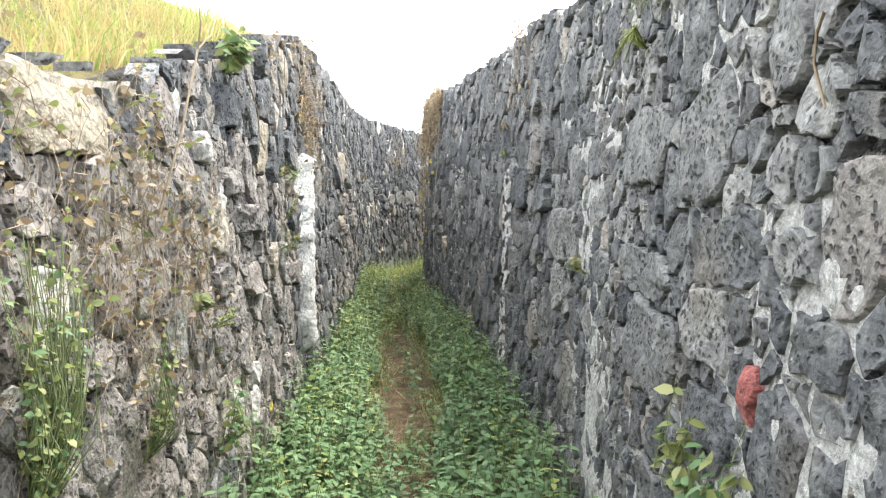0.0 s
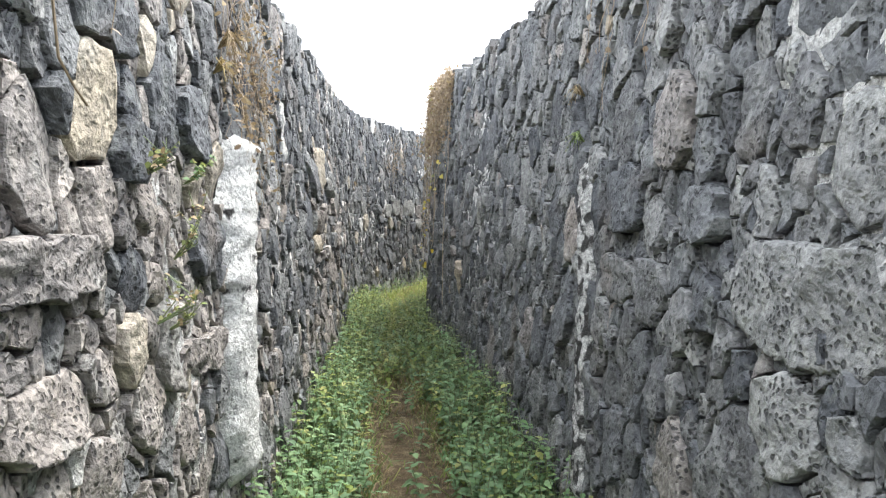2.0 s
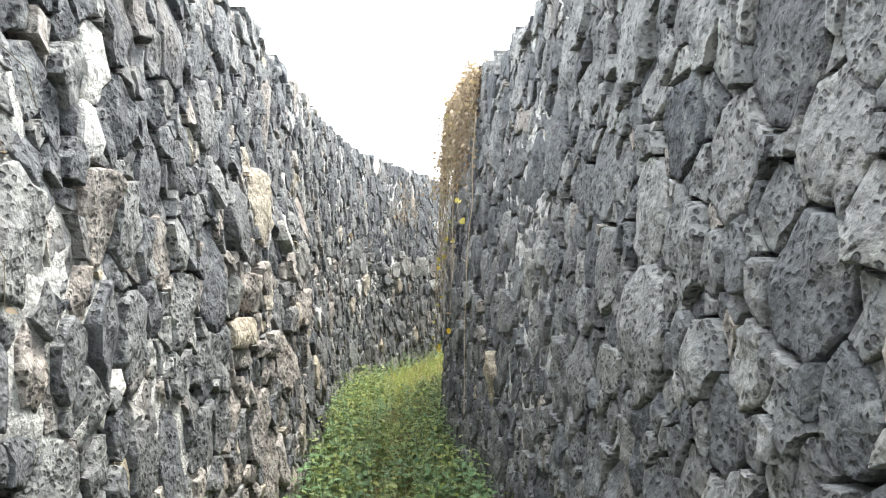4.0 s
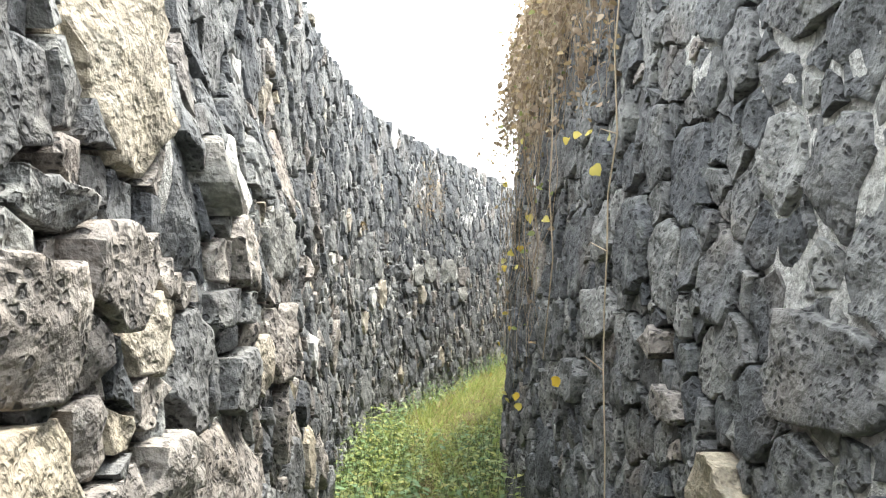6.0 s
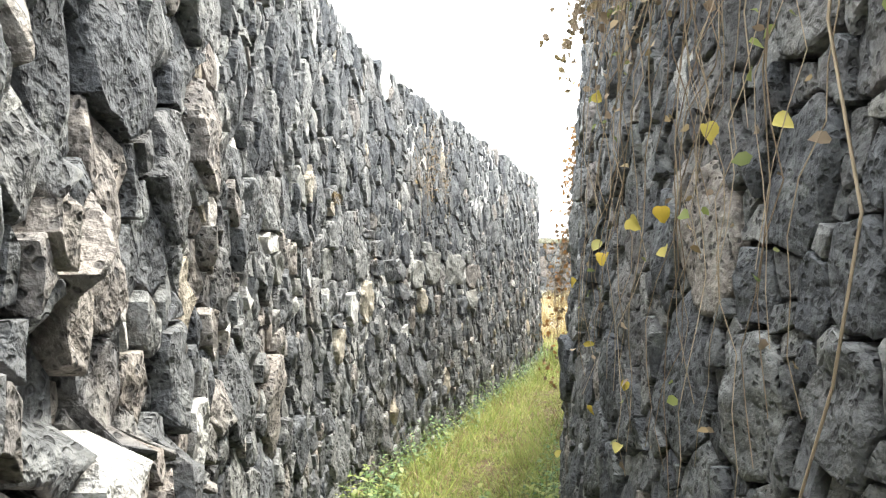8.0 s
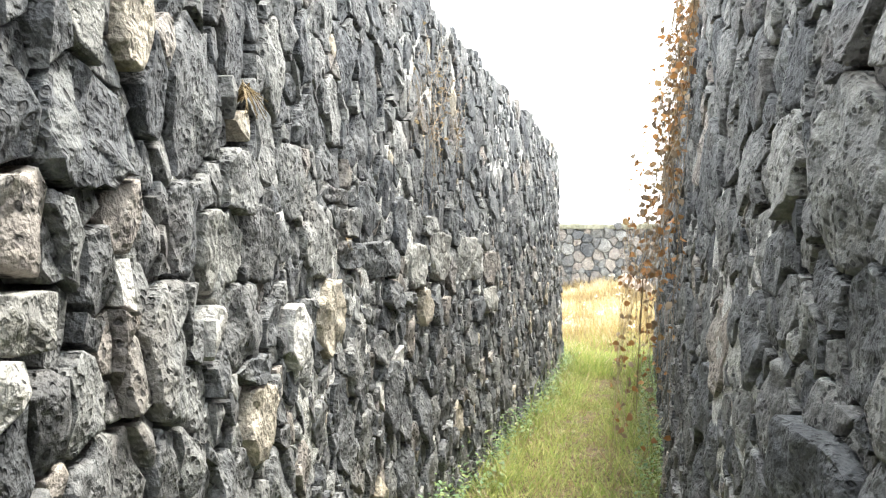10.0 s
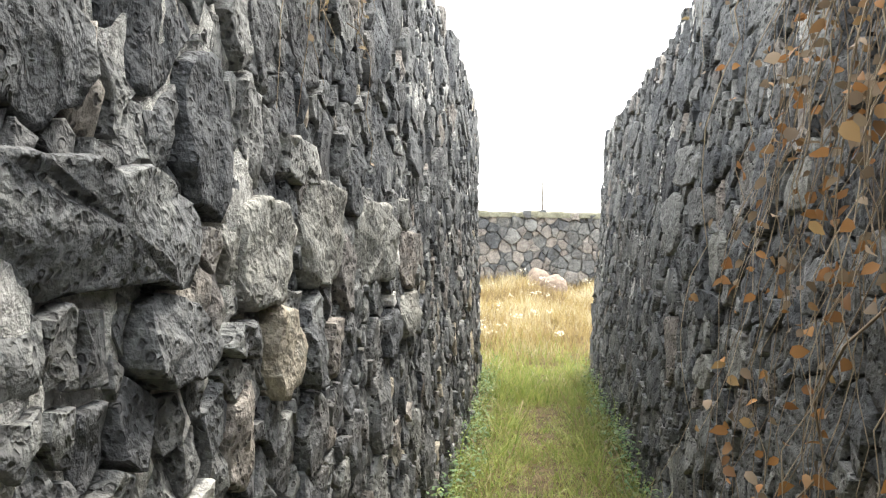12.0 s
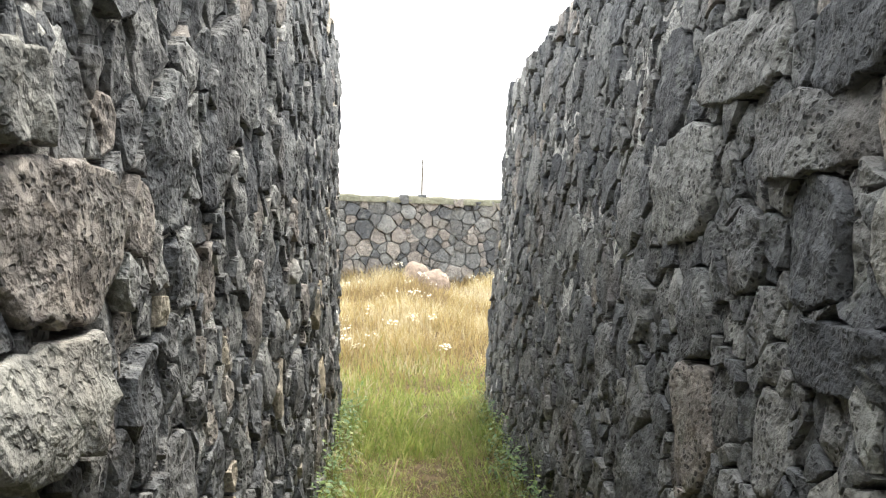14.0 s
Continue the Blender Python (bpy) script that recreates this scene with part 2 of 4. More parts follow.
def raw_mesh(name, verts, faces, mats=(), mat_index=None, smooth=False):
    me = bpy.data.meshes.new(name)
    me.from_pydata(verts, [], faces)
    for m in mats:
        me.materials.append(m)
    if mat_index is not None:
        me.polygons.foreach_set("material_index", np.array(mat_index, dtype=np.int32))
    if smooth:
        me.polygons.foreach_set("use_smooth", np.ones(len(me.polygons), dtype=bool))
    me.update()
    return me


def part(name, me, parent, label=""):
    ob = new(name, me)
    ob.parent = parent
    if label:
        tagged(ob, label)
    return ob


# ---- rubble masonry ----


def scatter(rng, length, height_at, sizes, fixed=()):
    """Seeds (s, v, r) of stones of uneven size that fill the face of a wall."""
    cell = 0.15
    grid, seeds = {}, []
    widest = max([f[2] for f in fixed] + [1.15 * q[0] for q in sizes])

    def free(s, v, r):
        gi, gj = int(s // cell), int(v // cell)
        k = int(0.80 * (r + widest) / cell) + 1
        for i in range(gi - k, gi + k + 1):
            for j in range(gj - k, gj + k + 1):
                for (s2, v2, r2) in grid.get((i, j), ()):
                    if (s - s2) ** 2 + (v - v2) ** 2 < (0.80 * (r + r2)) ** 2:
                        return False
        return True

    def put(s, v, r):
        grid.setdefault((int(s // cell), int(v // cell)), []).append((s, v, r))
        seeds.append((s, v, r))

    for f in fixed:
        put(*f)
    for r, per_metre in sizes:
        for _ in range(int(length * per_metre)):
            s = rng.uniform(0, length)
            v = rng.uniform(-0.1, height_at(s))
            k = r * rng.uniform(0.85, 1.15)
            if free(s, v, k):
                put(s, v, k)
    return seeds


def cells(seeds, length, stretch=1.0):
    """The power cell of each seed, as a polygon in (s, v)."""
    size = 0.3
    grid = {}
    for k, (s, v, r) in enumerate(seeds):
        grid.setdefault((int(s // size), int(v // size)), []).append(k)
    out = []
    for k, (s, v, r) in enumerate(seeds):
        e = 0.42
        poly = [(s - e, v - e), (s + e, v - e), (s + e, v + e), (s - e, v + e)]
        gi, gj = int(s // size), int(v // size)
        near = [q for i in range(gi - 2, gi + 3) for j in range(gj - 2, gj + 3) for q in grid.get((i, j), ()) if q != k]
        near.sort(key=lambda q: (seeds[q][0] - s) ** 2 + (seeds[q][1] - v) ** 2)
        for q in near[:26]:
            s2, v2, r2 = seeds[q]
            dx, dy = s2 - s, v2 - v
            lim = 0.5 * (dx * dx + dy * dy + r * r - r2 * r2)
            res = []
            for a, b in zip(poly, poly[1:] + poly[:1]):
                fa = (a[0] - s) * dx + (a[1] - v) * dy - lim
                fb = (b[0] - s) * dx + (b[1] - v) * dy - lim
                if fa <= 0:
                    res.append(a)
                if (fa < 0 < fb) or (fb < 0 < fa):
                    u = fa / (fa - fb)
                    res.append((a[0] + (b[0] - a[0]) * u, a[1] + (b[1] - a[1]) * u))
            poly = res
            if len(poly) < 3:
                break
        out.append(poly)
    return out


def stone_mesh(rng, poly, wall, joint, proud, fine, bold=1.0):
    """Verts and faces of one rough, flat-faced stone whose outline is poly, and which faces are its dressed front."""
    p = np.array(poly)
    c = p.mean(0)
    ring = []
    for a, b in zip(p, np.roll(p, -1, 0)):
        ln = math.hypot(*(b - a))
        if ln < 0.012:
            continue
        k = max(1, min(6, int(round(ln / fine))))
        ring += [a + (b - a) * (i / k) for i in range(k)]
    n = len(ring)
    if n < 4:
        return None
    ring = np.array(ring)
    # shared edges wander together
    ring = ring + np.array([(0.016 * noise.noise((x * 8, y * 8, 1.5)) + 0.009 * noise.noise((x * 22, y * 22, 1.5)), 0.016 * noise.noise((x * 8, y * 8, 9.5)) + 0.009 * noise.noise((x * 22, y * 22, 9.5))) for x, y in ring])
    rad = np.hypot(*(ring - c).T)
    mean = rad.mean()
    cut = np.array([joint * rng.uniform(0.2, 1.6) + rng.uniform(-0.004, 0.006) for _ in range(n)])
    ring = c + (ring - c) * np.maximum(0.5, 1 - cut / np.maximum(rad, 0.02))[:, None]
    planes = [(rng.gauss(0, 0.11) * bold, rng.gauss(0, 0.11) * bold, rng.uniform(0.0, 0.16) * min(mean, 0.1) * bold) for _ in range(3)]
    chip = min(0.012, mean * 0.11)
    plan, deep = [], []
    seed = rng.uniform(0, 50)

    def facet(e):
        """The face: three broken planes, and the roughness of split lava."""
        x, y = e[0] - c[0], e[1] - c[1]
        rough = 0.019 * noise.noise((e[0] * 12, e[1] * 12, seed)) + 0.010 * noise.noise((e[0] * 34, e[1] * 34, seed))
        return proud + min(px * x + py * y + h for px, py, h in planes) + rough * min(1, mean / 0.07)

    for f in (0.98, 1.0, 0.965, 0.88, 0.48):
        for q in ring:
            e = c + (q - c) * (f + (rng.uniform(-0.08, 0.08) if f < 0.6 else 0))
            plan.append(e)
            deep.append(-0.11 if f == 0.98 else facet(e) - (chip * rng.uniform(0.1, 1.4) if f == 1.0 else 0))
    plan.append(c)
    deep.append(facet(c))
    plan = np.array(plan)
    verts = wall.points(plan[:, 0], plan[:, 1], deep)
    faces = [(r * n + k, r * n + (k + 1) % n, (r + 1) * n + (k + 1) % n, (r + 1) * n + k) for r in range(4) for k in range(n)]
    faces += [(4 * n + k, 4 * n + (k + 1) % n, 5 * n) for k in range(n)]
    return verts, faces, 2 * n


def clip_top(poly, lim):
    res = []
    for a, b in zip(poly, poly[1:] + poly[:1]):
        if a[1] <= lim:
            res.append(a)
        if (a[1] < lim < b[1]) or (b[1] < lim < a[1]):
            u = (lim - a[1]) / (b[1] - a[1])
            res.append((a[0] + (b[0] - a[0]) * u, lim))
    return res


STONE_MATS = (M_BASALT, M_BROWN, M_TAN, M_PALE, M_RED, M_GREY)


def join_stones(name, stones, root):
    verts, faces, mats, smooth, o = [], [], [], [], 0
    for _, vs, fs, front, mat in stones:
        verts.append(vs)
        faces += [tuple(x + o for x in f) for f in fs]
        mats += [mat] * len(fs)
        smooth += [False] * front + [True] * (len(fs) - front)
        o += len(vs)
    me = raw_mesh(name, np.concatenate(verts).tolist(), faces, STONE_MATS, mats)
    me.polygons.foreach_set("use_smooth", np.array(smooth, dtype=bool))
    tagged(part(name, me, root), kind="stuff")


def chain(stone, tall):
    """Seeds along the longer axis of a large stone (s, v, half width, half height, kind)."""
    s, v, a, h = stone[0], stone[1] / tall, stone[2], stone[3] / tall
    r = min(a, h)
    n = int(round((max(a, h) - r) / r)) + 1
    offs = np.linspace(-1, 1, n) * (max(a, h) - r) if n > 1 else [0.0]
    return [(s + o, v, r) if a >= h else (s, v + o, r) for o in offs]


def hull(pts):
    pts = sorted(set(pts))
    out = []
    for seq in (pts, pts[::-1]):
        half = []
        for q in seq:
            while len(half) > 1 and (half[-1][0] - half[-2][0]) * (q[1] - half[-2][1]) - (half[-1][1] - half[-2][1]) * (q[0] - half[-2][0]) <= 0:
                half.pop()
            half.append(q)
        out += half[:-1]
    return out


def fit_outline(poly, stone):
    """Keeps the outline of a large stone within its width and height."""
    s, v, a, h = stone[:4]
    res = []
    for x, y in poly:
        k = (abs((x - s) / (1.22 * a)) ** 3 + abs((y - v) / (1.22 * h)) ** 3) ** (1 / 3)
        k = 1 / max(k, 1e-6) if k > 1 else 1.0
        res.append((s + (x - s) * k, v + (y - v) * k))
    return res


def build_wall(wall, rng, name, label, cuts, pick_mat, mortar_fill, bold_at, big=(), mortars=()):
    """One wall in stretches: backing of mortar, loose stones as parts, the others joined."""
    tall = 1.12
    chains = [chain(q, tall) for q in big]
    seeds = scatter(rng, wall.length, lambda s: (wall.top(s) + 0.05) / tall, ((0.17, 5), (0.125, 22), (0.088, 62), (0.058, 220), (0.038, 460), (0.026, 620)), [q for c in chains for q in c])
    polys = [[(p[0], p[1] * tall) for p in poly] for poly in cells(seeds, wall.length)]
    seeds = [(s, v * tall, r) for s, v, r in seeds]
    # the cells of one chain join into one stone
    first, joined = 0, []
    for q, c in zip(big, chains):
        pts = [p for poly in polys[first:first + len(c)] for p in poly]
        first += len(c)
        joined.append(((q[0], q[1], max(q[2], q[3])), fit_outline(hull(pts), q) if len(pts) > 2 else [], q[4]))
    laid = joined + [(a, b, None) for a, b in zip(seeds[first:], polys[first:])]
    flip = wall.side < 0
    bins = [dict(cand=[]) for _ in cuts[:-1]]
    for (s, v, r), poly, kind in laid:
        if len(poly) < 3 or s > wall.length - 0.03 or s < 0.03:
            continue
        poly = clip_top(poly, wall.top(s) + rng.uniform(-0.05, 0.05))
        if len(poly) < 3:
            continue
        y = wall.plan(s)[0][1]
        mat = pick_mat(rng, y, v, r) if kind is None else kind
        fill = mortar_fill(s, v)
        proud = rng.uniform(-0.02, 0.022) * (0.4 if fill > 0.5 else 0.8) + (0.008 if r > 0.09 else 0.0) + (0.0 if kind is None else 0.016)
        bold = bold_at(y, v)
        joint = 0.014 if bold < 0.5 else 0.010 if fill > 0.5 else 0.006
        got = stone_mesh(rng, poly, wall, joint, max(proud * min(1, bold * 1.3), 0.004 if bold < 0.5 else -1), 0.05 if kind is None else 0.04, bold)
        if not got:
            continue
        verts, faces, front = got
        if flip:
            faces = [f[::-1] for f in faces]
        i = max(0, min(len(cuts) - 2, int(np.searchsorted(cuts, y)) - 1))
        bins[i]["cand"].append((r, verts, faces, front, mat))
    for i, b in enumerate(bins):
        root = tagged(new(name + "_" + str(i + 1)), label, "stone wall", kind="structure")
        # backing
        s0 = wall.at_y(cuts[i]) if i else 0.0
        s1 = wall.at_y(cuts[i + 1]) if i < len(bins) - 1 else wall.length - 0.02
        cols = np.arange(s0, s1 + 0.039, 0.04)
        rows = 70
        S, V, D, fills, faces = [], [], [], [], []
        for s in cols:
            t = wall.top(s) - 0.03
            for j in range(rows + 1):
                v = -0.15 + (t + 0.15) * j / rows
                fl = mortar_fill(s, v)
                S.append(s), V.append(v), fills.append(fl)
                D.append(-0.066 + 0.058 * min(1, max(0, (fl - 0.30) * 3.0)) + 0.014 * min(1, max(0, (fl - 0.85) * 2.5)) + 0.016 * noise.noise((s * 9, v * 9, 3.1)) + 0.010 * noise.noise((s * 25, v * 25, 3.1)))
            S.append(s), V.append(t), D.append(-0.5), fills.append(0.0)
        h = rows + 2
        for a in range(len(cols) - 1):
            for j in range(h - 1):
                f = (a * h + j, (a + 1) * h + j, (a + 1) * h + j + 1, a * h + j + 1)
                faces.append(f[::-1] if flip else f)
        me = raw_mesh("mortar_core", wall.points(S, V, D).tolist(), faces, (mortars[i],), smooth=True)
        at = me.attributes.new("fill", "FLOAT", "POINT")
        at.data.foreach_set("value", np.array(fills, dtype=np.float32))
        part("mortar_core", me, root, "pale crumbling lime mortar and dark earth between stones")
        b["root"] = root
        # the largest stones are parts of their own
        order = sorted(b["cand"], key=lambda q: -q[0])
        b["single"] = order[:300]
        join_stones("small_stones", order[300:], root)
    return bins


def lay_stones(bins):
    for b in bins:
        for r, vs, fs, front, mat in b["single"]:
            c = vs.mean(0)
            me = raw_mesh("stone", (vs - c).tolist(), fs, (STONE_MATS[mat],))
            me.polygons.foreach_set("use_smooth", np.arange(len(fs)) >= front)
            ob = part("stone", me, b["root"])
            ob.location = c


# places where mortar is smeared over the joints: (s, v, half length, half height, amount)
LEFT_SMEARS = [(18.75, 1.75, 0.25, 0.25, 0.5), (18.3, 1.99, 0.08, 0.15, 0.4), (25.1, 1.68, 0.2, 0.10, 0.9), (25.06, 1.45, 0.06, 0.18, 0.8), (25.22, 1.35, 0.06, 0.1, 0.7), (23.8, 1.57, 0.03, 0.12, 0.8),
               (24.57, 1.5, 0.12, 0.08, 0.6), (24.64, 1.9, 0.15, 0.06, 0.6), (25.23, 1.9, 0.1, 0.1, 0.6), (24.02, 1.43, 0.06, 0.12, 0.7), (23.93, 1.78, 0.12, 0.04, 0.7), (23.08, 1.6, 0.12, 0.12, 0.7),
               (24.98, 1.95, 0.15, 0.05, 0.6), (21.02, 1.42, 0.1, 0.08, 0.6)]
RIGHT_SMEARS = [(16.95, 1.6, 0.5, 0.7, 0.6), (17.0, 1.1, 0.4, 0.3, 0.45), (23.35, 1.2, 0.12, 0.3, 0.7), (23.6, 1.65, 0.15, 0.25, 0.6), (23.2, 1.87, 0.12, 0.15, 0.5)]


def smear(s, v, places):
    return sum(k * math.exp(-((s - a) / rs) ** 2 - ((v - b) / rv) ** 2) for a, b, rs, rv, k in places if abs(s - a) < 3 * rs)


def fill_left(s, v):
    y = LEFT.plan(s)[0][1]
    base = 0.28 + 0.75 * noise.noise((s * 0.9, v * 1.0, 7.7)) + 0.35 * noise.noise((s * 3.5, v * 3.5, 1.2))
    return base + float(np.interp(y, [4, 5.5, 13, 15], [0.36, 0.05, 0.0, 0.10])) + smear(s, v, LEFT_SMEARS)


def fill_right(s, v):
    y = RIGHT.plan(s)[0][1]
    base = 0.24 + 0.75 * noise.noise((s * 0.9, v * 1.0, 27.7)) + 0.35 * noise.noise((s * 3.5, v * 3.5, 11.2))
    return base + (0.50 if y < 4.0 else 0.0) + (0.10 if y > 14 else 0.0) + smear(s, v, RIGHT_SMEARS)


def mat_left(rng, y, v, r):
    u = rng.random()
    warm = float(np.interp(y, [4.5, 6.5, 8, 9, 12.5, 14], [0.9, 0.45, 0.12, 0.4, 0.4, 0.10]))
    if v > 1.7:
        warm *= 0.35
    if u < warm:
        return 1
    return 2 if u > 0.982 else 3 if u > 0.962 else 0


def mat_right(rng, y, v, r):
    u = rng.random()
    return 1 if u < 0.04 else 2 if u > 0.997 else 0


rng_l, rng_r = random.Random(11), random.Random(23)
CUTS = [-9, 5.0, 11.0, 16.5, 30]
# large stones: (s, v, half width, half height, kind)
LEFT_BIG_1 = [(9.02, 1.48, 0.106, 0.06, 1), (9.25, 1.74, 0.301, 0.115, 2), (9.31, 1.07, 0.175, 0.059, 1), (9.69, 0.65, 0.219, 0.088, 1), (9.7, 1.88, 0.085, 0.07, 2), (9.99, 1.04, 0.088, 0.098, 5), (10.49, 1.72, 0.12, 0.068, 3), (10.66, 1.38, 0.142, 0.118, 2), (10.72, 1.16, 0.175, 0.067, 1), (10.88, 1.92, 0.29, 0.084, 0), (10.9, 1.02, 0.155, 0.088, 1), (10.95, 1.59, 0.141, 0.054, 1), (11.06, 1.73, 0.112, 0.086, 1), (11.25, 1.42, 0.34, 0.061, 1), (11.31, 1.12, 0.186, 0.08, 1)]
LEFT_BIG_2 = [(11.74, 2.04, 0.196, 0.123, 0), (11.78, 1.19, 0.085, 0.118, 2), (11.86, 1.69, 0.11, 0.076, 0), (12.12, 1.15, 0.17, 0.155, 5), (12.15, 1.83, 0.159, 0.168, 0), (12.48, 1.62, 0.094, 0.061, 2), (12.52, 1.83, 0.192, 0.116, 0), (12.56, 1.05, 0.241, 0.059, 1), (12.6, 1.42, 0.207, 0.105, 0), (12.85, 1.67, 0.166, 0.104, 2), (16.1, 1.43, 0.108, 0.085, 5), (16.2, 1.77, 0.182, 0.176, 0), (16.24, 1.29, 0.252, 0.055, 2), (16.25, 1.18, 0.196, 0.041, 1), (16.35, 1.45, 0.138, 0.077, 1)]
LEFT_BIG_3 = [(16.35, 2.03, 0.149, 0.05, 0), (16.44, 1.61, 0.106, 0.035, 0), (16.6, 1.52, 0.116, 0.069, 1), (16.64, 1.18, 0.128, 0.039, 1), (16.77, 1.86, 0.238, 0.2, 2), (16.85, 1.42, 0.15, 0.065, 2), (16.88, 1.18, 0.152, 0.058, 1), (17.29, 1.06, 0.32, 0.141, 1), (17.29, 1.44, 0.081, 0.048, 0), (17.29, 1.55, 0.065, 0.048, 1), (17.35, 1.74, 0.126, 0.082, 5), (17.45, 1.27, 0.135, 0.07, 0), (17.54, 1.44, 0.121, 0.033, 0), (17.55, 1.57, 0.174, 0.085, 1), (17.74, 1.28, 0.112, 0.083, 2)]
LEFT_BIG_4 = [(17.85, 1.82, 0.082, 0.123, 0), (18.07, 1.93, 0.096, 0.095, 0), (18.09, 1.31, 0.223, 0.103, 1), (18.17, 1.62, 0.266, 0.103, 5), (21.04, 1.63, 0.146, 0.035, 3), (21.06, 1.77, 0.159, 0.099, 0), (21.09, 1.26, 0.12, 0.057, 1), (21.1, 1.54, 0.086, 0.057, 5), (21.17, 1.4, 0.133, 0.06, 0), (21.49, 1.47, 0.115, 0.032, 5), (21.71, 1.91, 0.103, 0.08, 5), (21.74, 1.73, 0.15, 0.082, 0), (21.91, 1.94, 0.087, 0.082, 2), (22.33, 1.39, 0.061, 0.053, 3), (22.44, 1.58, 0.154, 0.087, 5)]
LEFT_BIG_5 = [(22.57, 1.73, 0.118, 0.069, 0), (22.62, 1.39, 0.183, 0.102, 0), (22.66, 1.89, 0.068, 0.03, 2), (22.75, 1.26, 0.163, 0.035, 0), (22.76, 1.13, 0.135, 0.093, 2), (22.78, 1.59, 0.166, 0.099, 0), (23.21, 1.31, 0.141, 0.093, 3), (23.22, 1.81, 0.166, 0.114, 0), (23.54, 1.62, 0.216, 0.117, 0), (23.7, 1.34, 0.2, 0.14, 2), (23.8, 1.81, 0.2, 0.033, 0), (23.96, 1.58, 0.158, 0.054, 0), (23.98, 1.71, 0.13, 0.055, 0), (24.28, 1.78, 0.153, 0.102, 0), (24.47, 1.56, 0.328, 0.08, 0)]
LEFT_BIG_6 = [(24.7, 1.39, 0.14, 0.063, 0), (25.03, 1.54, 0.061, 0.076, 5), (25.08, 1.37, 0.119, 0.031, 0), (25.27, 1.54, 0.197, 0.114, 5), (25.36, 1.31, 0.119, 0.109, 2), (25.55, 1.77, 0.197, 0.049, 0), (25.66, 1.3, 0.154, 0.137, 0), (25.8, 1.6, 0.258, 0.147, 5), (26.62, 1.57, 0.34, 0.142, 5), (26.84, 1.35, 0.048, 0.029, 3), (26.87, 1.22, 0.159, 0.086, 0), (27.19, 1.71, 0.116, 0.062, 5), (27.25, 1.27, 0.197, 0.096, 5), (27.35, 1.51, 0.236, 0.129, 1)]
LEFT_BIG = LEFT_BIG_1 + LEFT_BIG_2 + LEFT_BIG_3 + LEFT_BIG_4 + LEFT_BIG_5 + LEFT_BIG_6
RIGHT_BIG_1 = [(8.74, 1.09, 0.055, 0.075, 4), (8.48, 1.24, 0.118, 0.058, 0), (8.56, 1.68, 0.114, 0.07, 0), (8.58, 1.4, 0.108, 0.052, 0), (8.98, 1.38, 0.221, 0.081, 0), (9.03, 0.98, 0.201, 0.064, 0), (9.06, 1.2, 0.186, 0.092, 0), (9.17, 1.66, 0.225, 0.161, 0), (9.58, 1.06, 0.297, 0.131, 0), (9.75, 1.28, 0.34, 0.069, 0), (9.83, 1.68, 0.34, 0.127, 0), (10.41, 1.24, 0.145, 0.067, 0), (10.56, 1.47, 0.164, 0.079, 0), (10.57, 1.69, 0.263, 0.085, 0), (10.9, 1.84, 0.143, 0.054, 0), (11.42, 1.34, 0.34, 0.124, 0)]
RIGHT_BIG_2 = [(11.47, 1.06, 0.159, 0.103, 0), (11.93, 1.27, 0.084, 0.085, 0), (12.03, 1.52, 0.126, 0.079, 0), (12.04, 1.88, 0.084, 0.098, 0), (12.13, 1.21, 0.094, 0.096, 0), (12.29, 1.81, 0.202, 0.158, 1), (12.45, 1.27, 0.178, 0.105, 0), (12.82, 1.58, 0.241, 0.106, 0), (12.85, 1.88, 0.228, 0.175, 0), (12.89, 1.28, 0.211, 0.075, 0), (16.09, 1.61, 0.074, 0.077, 0), (16.18, 1.34, 0.079, 0.096, 0), (16.31, 1.63, 0.084, 0.121, 0), (16.57, 1.54, 0.142, 0.116, 5), (16.74, 1.2, 0.1, 0.065, 0)]
RIGHT_BIG_3 = [(17.09, 1.33, 0.226, 0.107, 0), (17.11, 2.1, 0.296, 0.065, 0), (17.89, 1.15, 0.091, 0.05, 1), (18.04, 1.32, 0.069, 0.044, 1), (18.11, 1.91, 0.122, 0.147, 0), (18.25, 1.28, 0.121, 0.098, 0), (18.26, 1.62, 0.212, 0.163, 0), (18.64, 1.69, 0.157, 0.121, 0), (18.68, 1.38, 0.231, 0.09, 0), (19.01, 1.09, 0.181, 0.084, 0), (21.28, 1.54, 0.119, 0.046, 0), (21.33, 1.87, 0.131, 0.073, 1), (21.57, 1.79, 0.052, 0.046, 2), (21.81, 1.92, 0.204, 0.065, 0), (22.16, 1.7, 0.209, 0.188, 0)]
RIGHT_BIG_4 = [(22.24, 1.06, 0.267, 0.144, 0), (26.02, 1.78, 0.162, 0.087, 5), (26.21, 1.35, 0.155, 0.045, 0), (26.38, 1.8, 0.265, 0.198, 0), (26.53, 0.95, 0.251, 0.074, 1), (26.65, 1.15, 0.14, 0.089, 5), (26.77, 1.57, 0.147, 0.142, 0), (27.01, 1.7, 0.073, 0.074, 0), (27.17, 1.53, 0.14, 0.136, 5), (27.3, 1.0, 0.148, 0.083, 5), (27.33, 1.3, 0.295, 0.065, 0), (27.44, 1.96, 0.166, 0.109, 0), (27.59, 1.78, 0.258, 0.084, 0), (28.0, 2.03, 0.277, 0.1, 0), (28.45, 1.72, 0.287, 0.189, 0)]
RIGHT_BIG = RIGHT_BIG_1 + RIGHT_BIG_2 + RIGHT_BIG_3 + RIGHT_BIG_4
